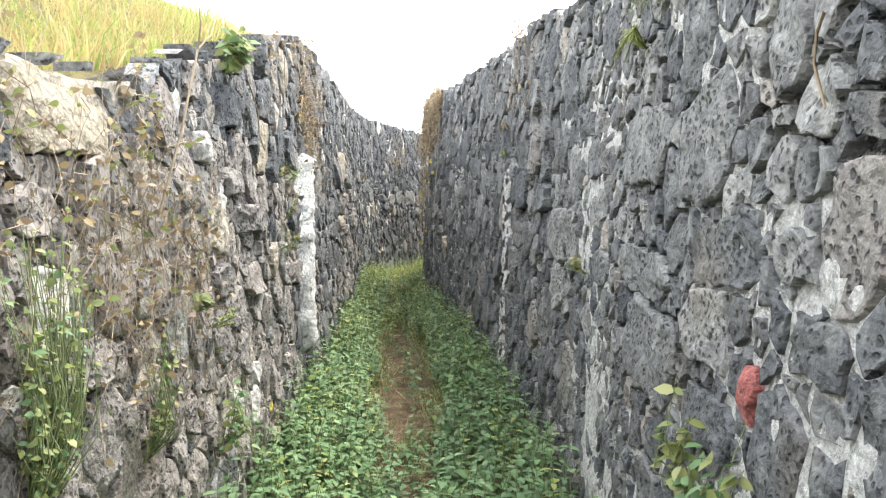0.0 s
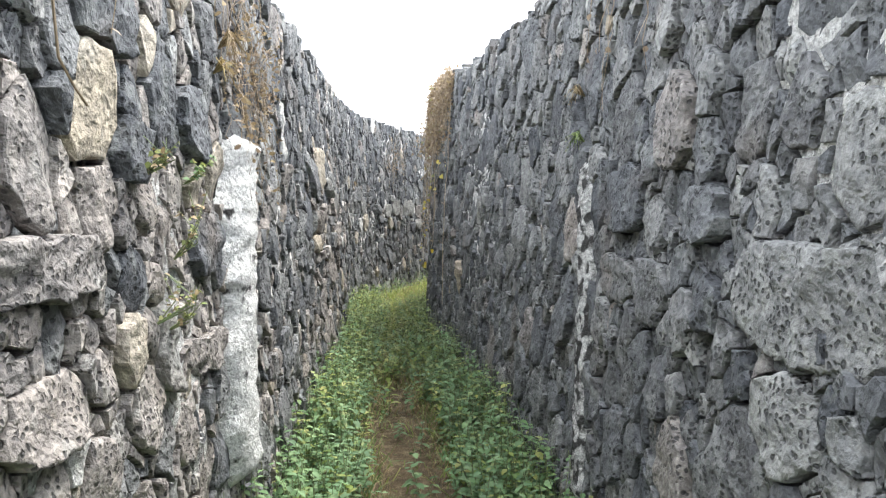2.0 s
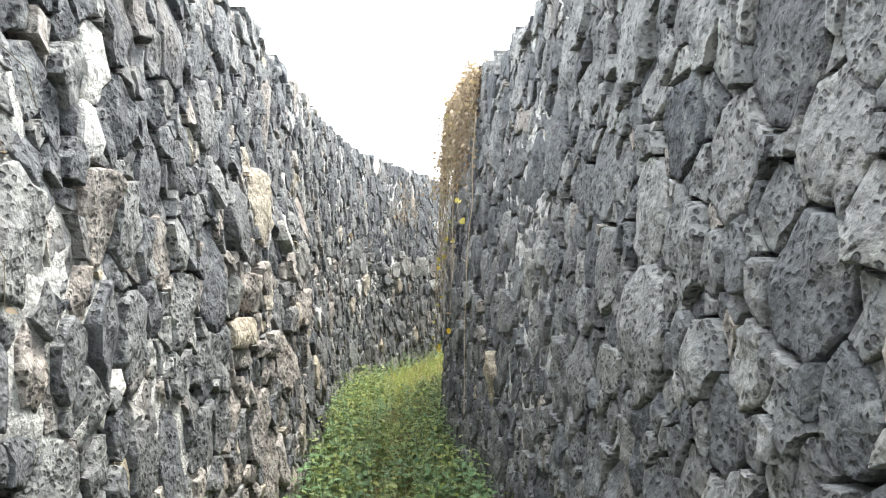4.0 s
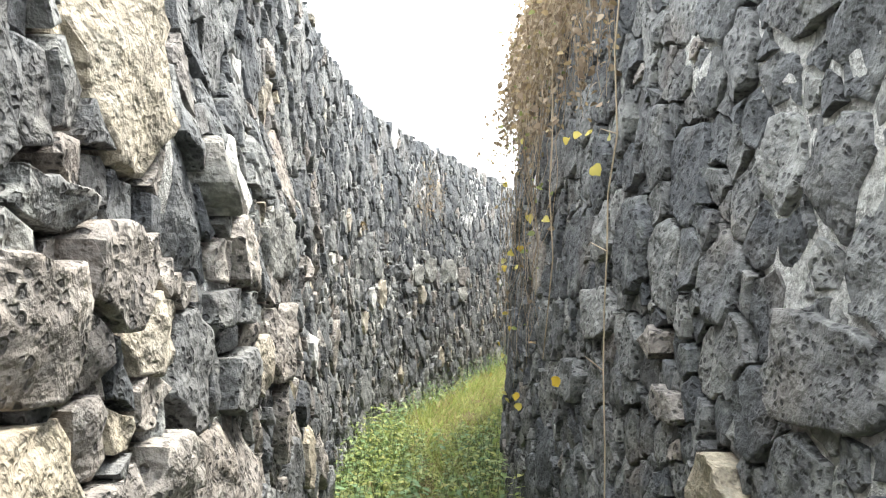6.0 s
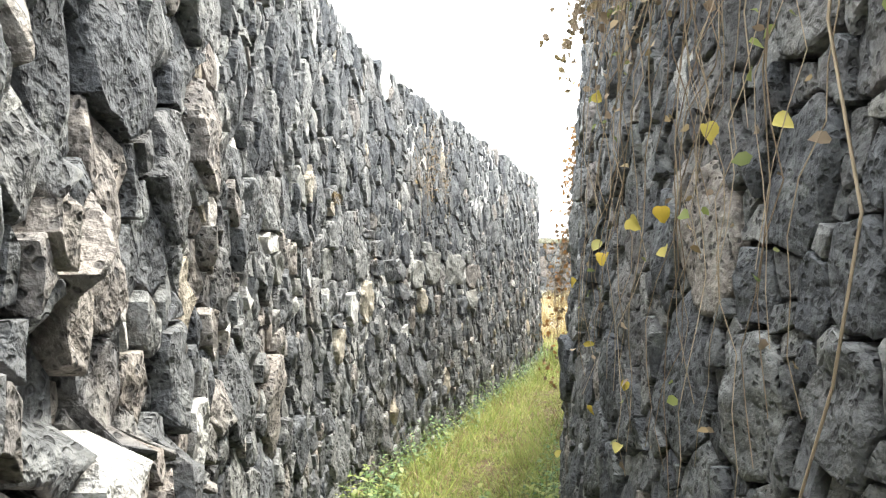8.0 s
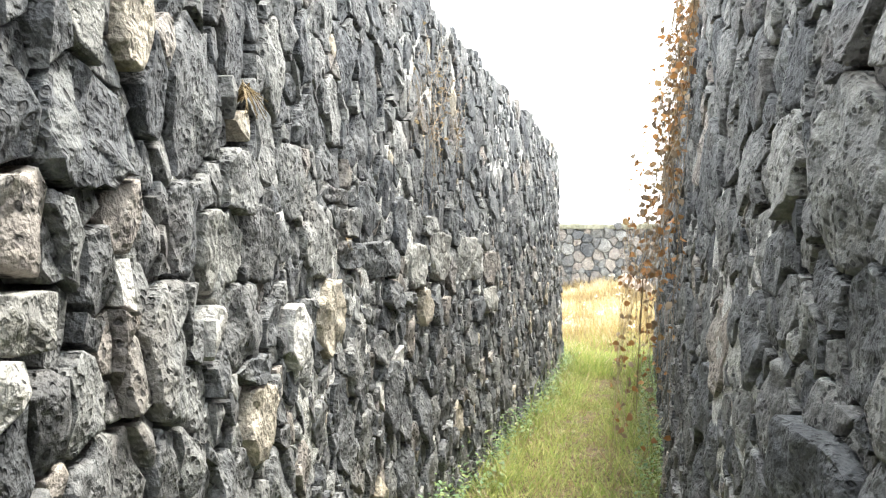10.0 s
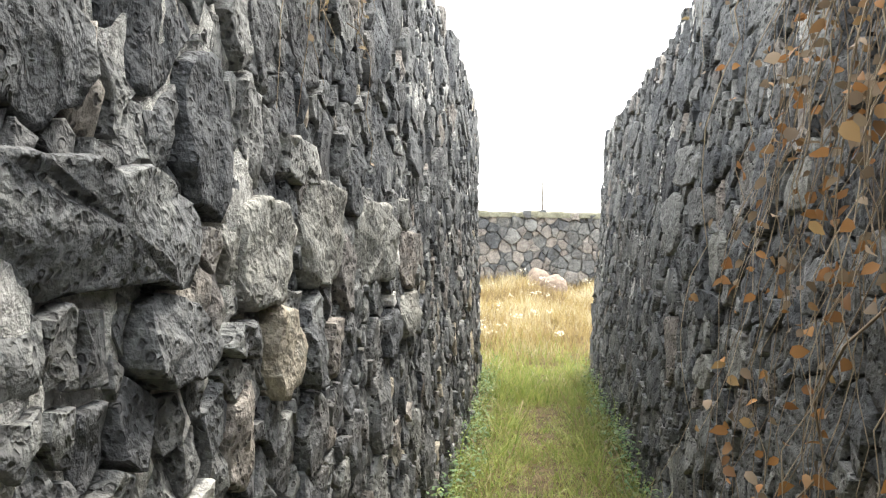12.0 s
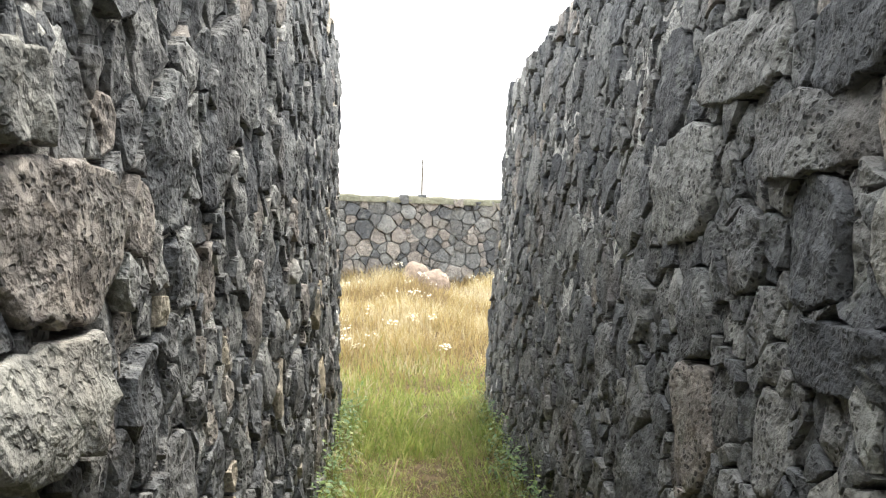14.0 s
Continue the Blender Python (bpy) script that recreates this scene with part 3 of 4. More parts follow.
left_bins = build_wall(LEFT, rng_l, "wall_left", "old rubble wall of lava stones, brownish and grey, in lime mortar", CUTS, mat_left, fill_left, lambda y, v: 1.25 if v < 1.5 and 8 < y < 11.5 else 1.0 if y < 14 else 0.8, LEFT_BIG, (M_EARTH_MORTAR, M_MORTAR, M_MORTAR, M_MORTAR))
right_bins = build_wall(RIGHT, rng_r, "wall_right", "tall battered rubble wall of dark basalt stones", CUTS, mat_right, fill_right, lambda y, v: 0.35 if y < 4 else 0.75, RIGHT_BIG, (M_MORTAR,) * 4)


def build_plaster(wall, line, half, label, parent, seed, out=0.03, whole=1.0):
    """A ragged vertical strip of lime plaster on the face of a wall."""
    vs = np.arange(line[0][1], line[-1][1], 0.03)
    S, V, D, fills, faces = [], [], [], [], []
    cols = 12
    for v in vs:
        mid = np.interp(v, [q[1] for q in line], [q[0] for q in line])
        for k in range(cols + 1):
            u = 2 * k / cols - 1
            w = half * (1 + 0.35 * noise.noise((v * 5, seed, u)) + 0.2 * noise.noise((v * 17, seed, u)))
            end = min(1, (v - vs[0]) / 0.06, (vs[-1] - v) / 0.06)
            S.append(mid + u * w), V.append(v), fills.append(whole + 0.5 * noise.noise((v * 16, u * 3, seed)) + 0.35 * noise.noise((v * 45, u * 9, seed)))
            edge = (1 - abs(u) ** 4) * (0.25 + 0.75 * end)
            D.append((out + 0.03) * edge - 0.03 + 0.020 * noise.noise((u * 3, v * 12, seed)) + 0.014 * noise.noise((u * 8, v * 33, seed)))
    for a in range(len(vs) - 1):
        for k in range(cols):
            f = (a * (cols + 1) + k, a * (cols + 1) + k + 1, (a + 1) * (cols + 1) + k + 1, (a + 1) * (cols + 1) + k)
            faces.append(f[::-1] if wall.side < 0 else f)
    me = raw_mesh("lime_strip", wall.points(S, V, D).tolist(), faces, (M_PLASTER if wall is LEFT else M_MORTAR,), smooth=True)
    at = me.attributes.new("fill", "FLOAT", "POINT")
    at.data.foreach_set("value", np.array(fills, dtype=np.float32))
    part("lime_strip", me, parent, label)


build_plaster(LEFT, [(13.02, 0.45), (13.02, 1.0), (13.25, 1.88)], 0.22, "whitish upright strip of lime plaster", left_bins[1]["root"], 1.0, 0.075, 0.82)
build_plaster(RIGHT, [(13.15, 0.3), (13.22, 1.03), (13.40, 1.80)], 0.065, "pale upright ridge of mortar", right_bins[1]["root"], 2.0, 0.04, 0.52)

# ---- ground ----


def build_ground():
    xs = np.concatenate([[-1500, -400, -100, -30, -12, -6], np.arange(-4, 6.01, 0.2), [8, 12, 18, 30, 60, 150, 500, 1500]])
    ys = np.concatenate([[-1500, -400, -100, -40, -15], np.arange(-8, 36.01, 0.25), [40, 50, 80, 200, 600, 2000]])
    verts, faces = [], []
    for y in ys:
        for x in xs:
            n = 0.03 * noise.noise((x * 1.3, y * 1.3, 0)) if abs(x) < 20 and abs(y) < 40 else 0
            verts.append((x, y, floor_z(y) + n))
    w = len(xs)
    for j in range(len(ys) - 1):
        for i in range(w - 1):
            a = j * w + i
            faces.append((a, a + 1, a + w + 1, a + w))
    return tagged(new("ground", raw_mesh("ground", verts, faces, (M_SOIL,), smooth=True)), "trodden brown soil with dry grass litter", "ground", kind="structure")


build_ground()


def bank_rise(y, d):
    """The bank climbs behind the low start of the left wall."""
    return 0.36 * max(0.0, -d - 0.3) * float(np.interp(y, [6.3, 8.5], [1, 0]))


def build_bank(wall, name, stop_y, label):
    s1 = wall.at_y(stop_y)
    cols = np.arange(0, s1, 0.25)
    offs = ((-0.12, -0.06), (-0.45, -0.02), (-0.9, 0.04), (-1.8, 0.02), (-3.0, -0.5), (-4.8, None))
    verts, faces = [], []
    for s in cols:
        c, n = wall.plan(s)
        t = wall.top(s)
        for d, dz in offs:
            q = c + n * (d - wall.lean * 1.0)
            z = floor_z(c[1]) + (t + dz if dz is not None else -0.1)
            up = bank_rise(c[1], d) if wall is LEFT and dz is not None else 0.0
            verts.append((q[0], q[1], z + up + 0.05 * noise.noise((q[0] * 2, q[1] * 2, 5))))
    h = len(offs)
    for a in range(len(cols) - 1):
        for j in range(h - 1):
            f = (a * h + j, a * h + j + 1, (a + 1) * h + j + 1, (a + 1) * h + j)
            faces.append(f[::-1] if wall.side > 0 else f)
    last = (len(cols) - 1) * h
    c, n = wall.plan(cols[-1])
    q = c + n * -0.12
    verts.append((q[0], q[1], floor_z(c[1]) - 0.1))
    faces.append(tuple(range(last, last + h)) + (len(verts) - 1,))
    return tagged(new(name, raw_mesh(name, verts, faces, (M_BANK,), smooth=True)), label, "earth bank", kind="structure")


build_bank(LEFT, "earth_bank_left", 25.5, "earth bank with dry grass behind the wall top")
build_bank(RIGHT, "earth_bank_right", 25.8, "earth bank of dry soil behind the wall top")

# ---- grass ----


def blades(name, pts, heights, widths, leans, mats, mat_of, rng, label):
    """One sheet of grass: a bent, tapered blade for each point."""
    n = len(pts)
    pts, h, w = np.array(pts), np.array(heights), np.array(widths)
    ang = rng.uniform(0, 2 * np.pi, n)
    side = np.stack([np.cos(ang), np.sin(ang), np.zeros(n)], 1)
    ang2 = rng.uniform(0, 2 * np.pi, n)
    lean = np.stack([np.cos(ang2), np.sin(ang2), np.zeros(n)], 1) * (np.array(leans) * h)[:, None]
    up = np.zeros((n, 3))
    up[:, 2] = h
    a = pts - side * w[:, None] / 2
    b = pts + side * w[:, None] / 2
    mid = pts + up * 0.55 + lean * 0.35
    c = mid - side * w[:, None] * 0.36
    d = mid + side * w[:, None] * 0.36
    e = pts + up * np.sqrt(np.maximum(0.15, 1 - np.array(leans) ** 2 * 0.6))[:, None] + lean
    verts = np.stack([a, b, c, d, e], 1).reshape(-1, 3)
    o = np.arange(n) * 5
    tris = np.stack([np.stack([o, o + 1, o + 3], 1), np.stack([o, o + 3, o + 2], 1), np.stack([o + 2, o + 3, o + 4], 1)], 1).reshape(-1, 3)
    me = bpy.data.meshes.new(name)
    me.vertices.add(len(verts))
    me.vertices.foreach_set("co", verts.astype(np.float32).ravel())
    me.loops.add(len(tris) * 3)
    me.loops.foreach_set("vertex_index", tris.astype(np.int32).ravel())
    me.polygons.add(len(tris))
    me.polygons.foreach_set("loop_start", np.arange(0, len(tris) * 3, 3, dtype=np.int32))
    for m in mats:
        me.materials.append(m)
    me.polygons.foreach_set("material_index", np.repeat(np.array(mat_of, dtype=np.int32), 3))
    me.update(calc_edges=True)
    return tagged(new(name, me), label, "grass", kind="stuff")


FOOT_Y = np.arange(0.0, 27.0, 0.05)
FOOT_LEFT = [LEFT.point(LEFT.at_y(y), 0.15)[0] for y in FOOT_Y]
FOOT_RIGHT = [RIGHT.point(RIGHT.at_y(y), 0.15)[0] for y in FOOT_Y]


def between(y, u):
    """A plan place across the passage: u = 0 at the left wall's foot, 1 at the right one's."""
    a, b = np.interp(y, FOOT_Y, FOOT_LEFT), np.interp(y, FOOT_Y, FOOT_RIGHT)
    return float(a + (b - a) * u), y


nrng = np.random.default_rng(5)


def passage_grass():
    pts, hs, ws, ls, ms = [], [], [], [], []
    for _ in range(135000):
        y = 0.5 + 26.0 * nrng.random() ** 0.93
        u = nrng.uniform(0.0, 1.0) if nrng.random() < 0.7 else min(1.0, max(0.0, nrng.normal(0.5, 0.16)))
        x, _y = between(y, u)
        mid = math.exp(-((u - 0.5 - 0.08 * noise.noise((y * 0.9, 0, 4)) - 0.05 * noise.noise((y * 4, 0, 4))) / 0.2) ** 2)
        lush = float(np.interp(y, [3, 8, 13, 17], [0.0, 0.3, 0.75, 1.0]))
        bare = float(np.interp(y, [2, 5, 6, 9.5, 11, 14], [0.08, 0.2, 0.62, 0.62, 0.15, 0.05]))
        clump = noise.noise((x * 5, y * 5, 8)) + 0.6 * noise.noise((x * 14, y * 14, 8))
        if nrng.random() < mid * bare * 1.5 or clump + nrng.uniform(-0.3, 0.5) < -0.25:
            continue
        h = (0.04 + 0.22 * nrng.random() ** 2.4) * (2.2 if nrng.random() < 0.02 else 1.0) * (1 - 0.6 * mid) * (0.75 + 0.5 * lush) * (1 + 0.95 * clump) * float(np.interp(y, [15, 20], [1.0, 0.72]))
        pts.append((x, y, floor_z(y) - 0.02))
        hs.append(max(0.03, h))
        ws.append(0.004 + 0.006 * nrng.random())
        ls.append(nrng.uniform(0.4, 1.5))
        dry = nrng.random() < 0.16 + 0.75 * mid * bare
        ms.append(2 if dry else (1 if nrng.random() < lush else 0))
    blades("passage_grass", pts, hs, ws, ls, (M_GRASS, M_LUSH, M_STRAW), ms, nrng, "low green grass with dry straw along the trodden path")


passage_grass()


def field_grass():
    pts, hs, ws, ls, ms = [], [], [], [], []
    for _ in range(80000):
        y = 24.5 + 10.5 * nrng.random() ** 1.1
        x = nrng.uniform(-1.5 + 0.0 * y, 7.0)
        if y < 26.6 and not (0.75 < x < 2.2):
            continue
        g = float(np.interp(y, [24.5, 26.5, 28.5], [1.0, 0.75, 0.0]))
        pts.append((x, y, floor_z(y) - 0.02))
        hs.append((0.20 + 0.32 * nrng.random()) * (0.6 + 0.6 * noise.noise((x * 0.9, y * 0.9, 2)) + 0.3 * noise.noise((x * 3, y * 3, 2))) * (0.6 + 0.4 * (1 - g)))
        ws.append(0.006 + 0.008 * nrng.random())
        ls.append(nrng.uniform(0.15, 0.8))
        tone = noise.noise((x * 1.1, y * 1.1, 6)) + nrng.uniform(-0.35, 0.35)
        ms.append(1 if nrng.random() < g else 2 if tone > 0.22 else 3 if tone < -0.25 else 0)
    blades("field_grass", pts, hs, ws, ls, (M_GOLD, M_LUSH, M_BLEACHED, M_STRAW), ms, nrng, "tall golden dry grass in the open field")


field_grass()

# ---- far field wall ----
FAR = Wall([(-9, 33.6), (-3, 34.0), (3, 34.3), (9, 34.7), (16, 35.2)], 1, 2.0, [(30, 1.08), (40, 1.08)])
FAR.norm = -np.abs(FAR.norm) * np.array([[0.0, 1.0]])
rng_f = random.Random(5)


def build_far():
    seeds = scatter(rng_f, FAR.length, lambda s: FAR.top(s) + 0.05, ((0.16, 14), (0.125, 45), (0.095, 110), (0.062, 220)))
    polys = cells(seeds, FAR.length)
    root = tagged(new("field_wall"), "low dry-laid wall of grey lava boulders across the field", "stone wall", kind="structure")
    cand = []
    for (s, v, r), poly in zip(seeds, polys):
        if len(poly) < 3:
            continue
        poly = clip_top(poly, FAR.top(s) + rng_f.uniform(-0.08, 0.10))
        if len(poly) < 3:
            continue
        got = stone_mesh(rng_f, poly, FAR, 0.010, rng_f.uniform(-0.03, 0.05), 0.12)
        if not got:
            continue
        vs, fs, front = got
        u = rng_f.random()
        cand.append((abs(FAR.plan(s)[0][0] - 3.2), vs, fs, front, 1 if u < 0.35 else 0))
    cols = np.arange(0, FAR.length, 0.3)
    verts, faces = [], []
    for s in cols:
        t = FAR.top(s) - 0.06
        verts += [FAR.point(s, -0.2, -0.05), FAR.point(s, t, -0.05), FAR.point(s, t, -0.55), FAR.point(s, -0.2, -0.6)]
    for a in range(len(cols) - 1):
        for j in range(3):
            faces.append((a * 4 + j, a * 4 + j + 1, a * 4 + j + 5, a * 4 + j + 4))
    part("core", raw_mesh("core", verts, faces, (M_BASALT,)), root)
    cand.sort(key=lambda q: q[0])
    join_stones("small_stones", cand[300:], root)
    return [dict(root=root, single=cand[:300])]


far_bins = build_far()


def far_coping():
    """The rough cemented top of the field wall."""
    cols = np.arange(0.2, FAR.length - 0.2, 0.12)
    verts, faces = [], []
    for s in cols:
        t = FAR.top(s)
        k = 0.05 * noise.noise((s * 2.2, 0, 9)) + 0.025 * noise.noise((s * 7, 0, 9))
        for v, d in ((t - 0.07, 0.04), (t + 0.03 + k, 0.03), (t + 0.06 + k, -0.12), (t + 0.04 + k, -0.5), (t - 0.1, -0.56)):
            verts.append(FAR.point(s, v, d + 0.02 * noise.noise((s * 6, v, 4))))
    for a in range(len(cols) - 1):
        for j in range(4):
            faces.append((a * 5 + j, a * 5 + j + 1, a * 5 + j + 6, a * 5 + j + 5))
    me = raw_mesh("coping", verts, faces, (M_COPING,), smooth=True)
    part("coping", me, far_bins[0]["root"], "rough mossy cement top")


far_coping()

# ---- plants ----
M_TWIG = leaf_mat("dry_twig", [(0.18, 0.13, 0.085), (0.30, 0.23, 0.15), (0.42, 0.34, 0.24)], trans=0.0)
M_GREENSTEM = leaf_mat("green_stem", [(0.14, 0.18, 0.08), (0.20, 0.22, 0.11)], trans=0.0)
M_DRYLEAF = leaf_mat("withered_brown_leaf", [(0.15, 0.11, 0.075), (0.25, 0.185, 0.125), (0.34, 0.265, 0.185), (0.20, 0.15, 0.10)])
M_ORANGE = leaf_mat("withered_orange_leaf", [(0.28, 0.135, 0.055), (0.38, 0.19, 0.065), (0.24, 0.13, 0.065), (0.36, 0.24, 0.11)])
M_YELLOW = leaf_mat("yellow_leaf", [(0.62, 0.43, 0.05), (0.56, 0.46, 0.11), (0.48, 0.45, 0.18), (0.60, 0.48, 0.08)], trans=0.35)
M_LIME = leaf_mat("yellow_green_leaf", [(0.19, 0.23, 0.07), (0.27, 0.29, 0.10), (0.14, 0.19, 0.06), (0.33, 0.33, 0.15)], trans=0.35)
M_WHITE = leaf_mat("white_petal", [(0.75, 0.72, 0.60), (0.70, 0.66, 0.50)])


class Leaves:
    """Collects leaves, each a folded blade of four triangles, into one mesh."""

    def __init__(self):
        self.pos, self.dirs, self.nor, self.len, self.wid, self.mat = [], [], [], [], [], []

    def add(self, pos, direction, normal, length, width, mat=0):
        self.pos.append(pos), self.dirs.append(direction), self.nor.append(normal)
        self.len.append(length), self.wid.append(width), self.mat.append(mat)

    def mesh(self, name, mats):
        p, d, n = np.array(self.pos, float), np.array(self.dirs, float), np.array(self.nor, float)
        d /= np.linalg.norm(d, axis=1)[:, None] + 1e-9
        n -= d * np.sum(n * d, axis=1)[:, None]
        n /= np.linalg.norm(n, axis=1)[:, None] + 1e-9
        b = np.cross(n, d)
        ln, wd = np.array(self.len)[:, None], np.array(self.wid)[:, None]
        tip = p + d * ln - n * ln * 0.18
        mid = p + d * ln * 0.45 + n * ln * 0.03
        rows = [p]
        for side in (1, -1):
            for f, w in ((0.22, 0.42), (0.58, 0.44)):
                rows.append(p + d * ln * f + side * b * wd * w + n * wd * 0.14 - n * ln * 0.18 * f * f)
        k = len(p)
        verts = np.stack(rows[:3] + [tip] + [rows[4], rows[3]] + [mid], 1).reshape(-1, 3)
        o = np.arange(k) * 7
        tris = np.stack([np.stack([o + i, o + (i + 1) % 6, o + 6], 1) for i in range(6)], 1).reshape(-1, 3)
        me = bpy.data.meshes.new(name)
        me.vertices.add(len(verts))
        me.vertices.foreach_set("co", verts.astype(np.float32).ravel())
        me.loops.add(len(tris) * 3)
        me.loops.foreach_set("vertex_index", tris.astype(np.int32).ravel())
        me.polygons.add(len(tris))
        me.polygons.foreach_set("loop_start", np.arange(0, len(tris) * 3, 3, dtype=np.int32))
        for m in mats:
            me.materials.append(m)
        me.polygons.foreach_set("material_index", np.repeat(np.array(self.mat, dtype=np.int32), 6))
        me.polygons.foreach_set("use_smooth", np.ones(len(tris), dtype=bool))
        me.update(calc_edges=True)
        return me


class Stems:
    """Collects thin bent stems, three-sided and tapered, into one mesh."""

    def __init__(self):
        self.verts, self.faces = [], []

    def add(self, path, r0, r1):
        o, n = len(self.verts), len(path)
        for i, p in enumerate(path):
            r = r0 + (r1 - r0) * i / max(1, n - 1)
            t = np.array(path[min(i + 1, n - 1)]) - np.array(path[max(i - 1, 0)])
            t = t / (np.linalg.norm(t) + 1e-9)
            a = np.cross(t, (0.31, 0.77, 0.55))
            a /= np.linalg.norm(a) + 1e-9
            b = np.cross(t, a)
            for k in range(3):
                w = 2.0944 * k
                self.verts.append(tuple(np.array(p) + r * (math.cos(w) * a + math.sin(w) * b)))
        for i in range(n - 1):
            for k in range(3):
                self.faces.append((o + i * 3 + k, o + i * 3 + (k + 1) % 3, o + i * 3 + 3 + (k + 1) % 3, o + i * 3 + 3 + k))

    def mesh(self, name, mat):
        return raw_mesh(name, self.verts, self.faces, (mat,), smooth=True)


prng = random.Random(77)


def rnd_dir(up=0.0):
    a = prng.uniform(0, 2 * math.pi)
    return (math.cos(a), math.sin(a), up)


def herbs():
    """Nettle-like herbs that crowd along both walls."""
    lv, st = Leaves(), Stems()
    for _ in range(4600):
        y = 0.6 + 15.5 * prng.random() ** 1.25
        edge = prng.random() ** 1.3 * float(np.interp(y, [1, 4, 6, 10, 13, 16], [0.56, 0.42, 0.30, 0.30, 0.38, 0.36])) * (1 + 0.35 * noise.noise((y * 2.2, 0, 1)))
        if prng.random() < (0.22 if y < 5.0 or y > 10 else 0.03):
            edge = prng.uniform(0.1, 0.5)
        right = prng.random() < (0.52 if y < 11 else 0.35)
        x, _y = between(y, 1 - edge if right else edge)
        z = floor_z(y)
        h = prng.uniform(0.14, 0.44) * (1.2 - edge) * float(np.interp(y, [1, 8, 13, 16], [1.0, 1.0, 1.05, 0.9]))
        lean = rnd_dir()
        k = prng.uniform(0.05, 0.35) * h
        mat = 0 if prng.random() < float(np.interp(y, [4, 10, 13], [0.92, 0.6, 0.2])) else prng.choice((1, 2))
        top = (x + lean[0] * k, y + lean[1] * k, z + h)
        st.add([(x, y, z - 0.02), (x + lean[0] * k * 0.4, y + lean[1] * k * 0.4, z + h * 0.55), top], 0.003, 0.0015)
        n = prng.randint(4, 6)
        spin = prng.uniform(0, 3.1)
        size = prng.uniform(0.035, 0.075)
        for i in range(n):
            f = 0.25 + 0.75 * (i + 0.5) / n
            p = (x + lean[0] * k * f, y + lean[1] * k * f, z + h * f)
            for side in (0, math.pi):
                a = spin + i * 1.57 + side + prng.uniform(-0.4, 0.4)
                ln = size * (1.2 - 0.55 * f) * prng.uniform(0.8, 1.3)
                lv.add(p, (math.cos(a), math.sin(a), prng.uniform(-0.35, 0.45)), (prng.uniform(-0.2, 0.2), prng.uniform(-0.2, 0.2), 1), ln, ln * prng.uniform(0.5, 0.68), mat)
    for _ in range(900):
        y = prng.uniform(13.5, 26.0)
        edge = 0.16 * prng.random() ** 1.6
        x, _y = between(y, 1 - edge if prng.random() < 0.5 else edge)
        z = floor_z(y)
        h = prng.uniform(0.08, 0.34)
        for i in range(9):
            p = (x + prng.uniform(-0.03, 0.03), y + prng.uniform(-0.03, 0.03), z + h * (0.3 + 0.7 * i / 8))
            ln = prng.uniform(0.02, 0.045)
            lv.add(p, rnd_dir(prng.uniform(-0.3, 0.7)), (prng.uniform(-0.2, 0.2), prng.uniform(-0.2, 0.2), 1), ln, ln * 0.55, 0 if prng.random() < 0.55 else 1)
    tagged(new("herb_leaves", lv.mesh("herb_leaves", (M_HERB, M_GRASS, M_LUSH))), "dense green nettle-like herbs along the foot of the walls", "herbs", kind="stuff")
    tagged(new("herb_stems", st.mesh("herb_stems", M_GREENSTEM)), "thin green stems of the herbs along the walls", "herbs", kind="stuff")


herbs()


def bank_grass():
    """Golden and green grass on the bank above the low start of the wall."""
    pts, hs, ws, ls, ms = [], [], [], [], []
    for _ in range(30000):
        s = LEFT.at_y(nrng.uniform(0.6, 7.5))
        d = -0.25 - 2.4 * nrng.random() ** 1.3
        q = LEFT.point(s, LEFT.top(s) + 0.0, d)
        pts.append((q[0], q[1] + nrng.uniform(-0.03, 0.03), q[2] - 0.05 + bank_rise(q[1], d)))
        hs.append(nrng.uniform(0.06, 0.30) * (0.7 + 0.8 * noise.noise((q[0] * 4, q[1] * 4, 1))))
        ws.append(nrng.uniform(0.004, 0.009))
        ls.append(nrng.uniform(0.2, 0.9))
        ms.append(1 if noise.noise((q[0] * 1.5, q[1] * 1.5, 3)) + nrng.uniform(-0.4, 0.4) > 0.05 else 0)
    blades("bank_grass", pts, hs, ws, ls, (M_GOLD, M_LUSH), ms, nrng, "sunlit golden and green grass on the bank top")


bank_grass()


def wall_point(wall, s, v, d):
    return np.array(wall.point(s, v, d))


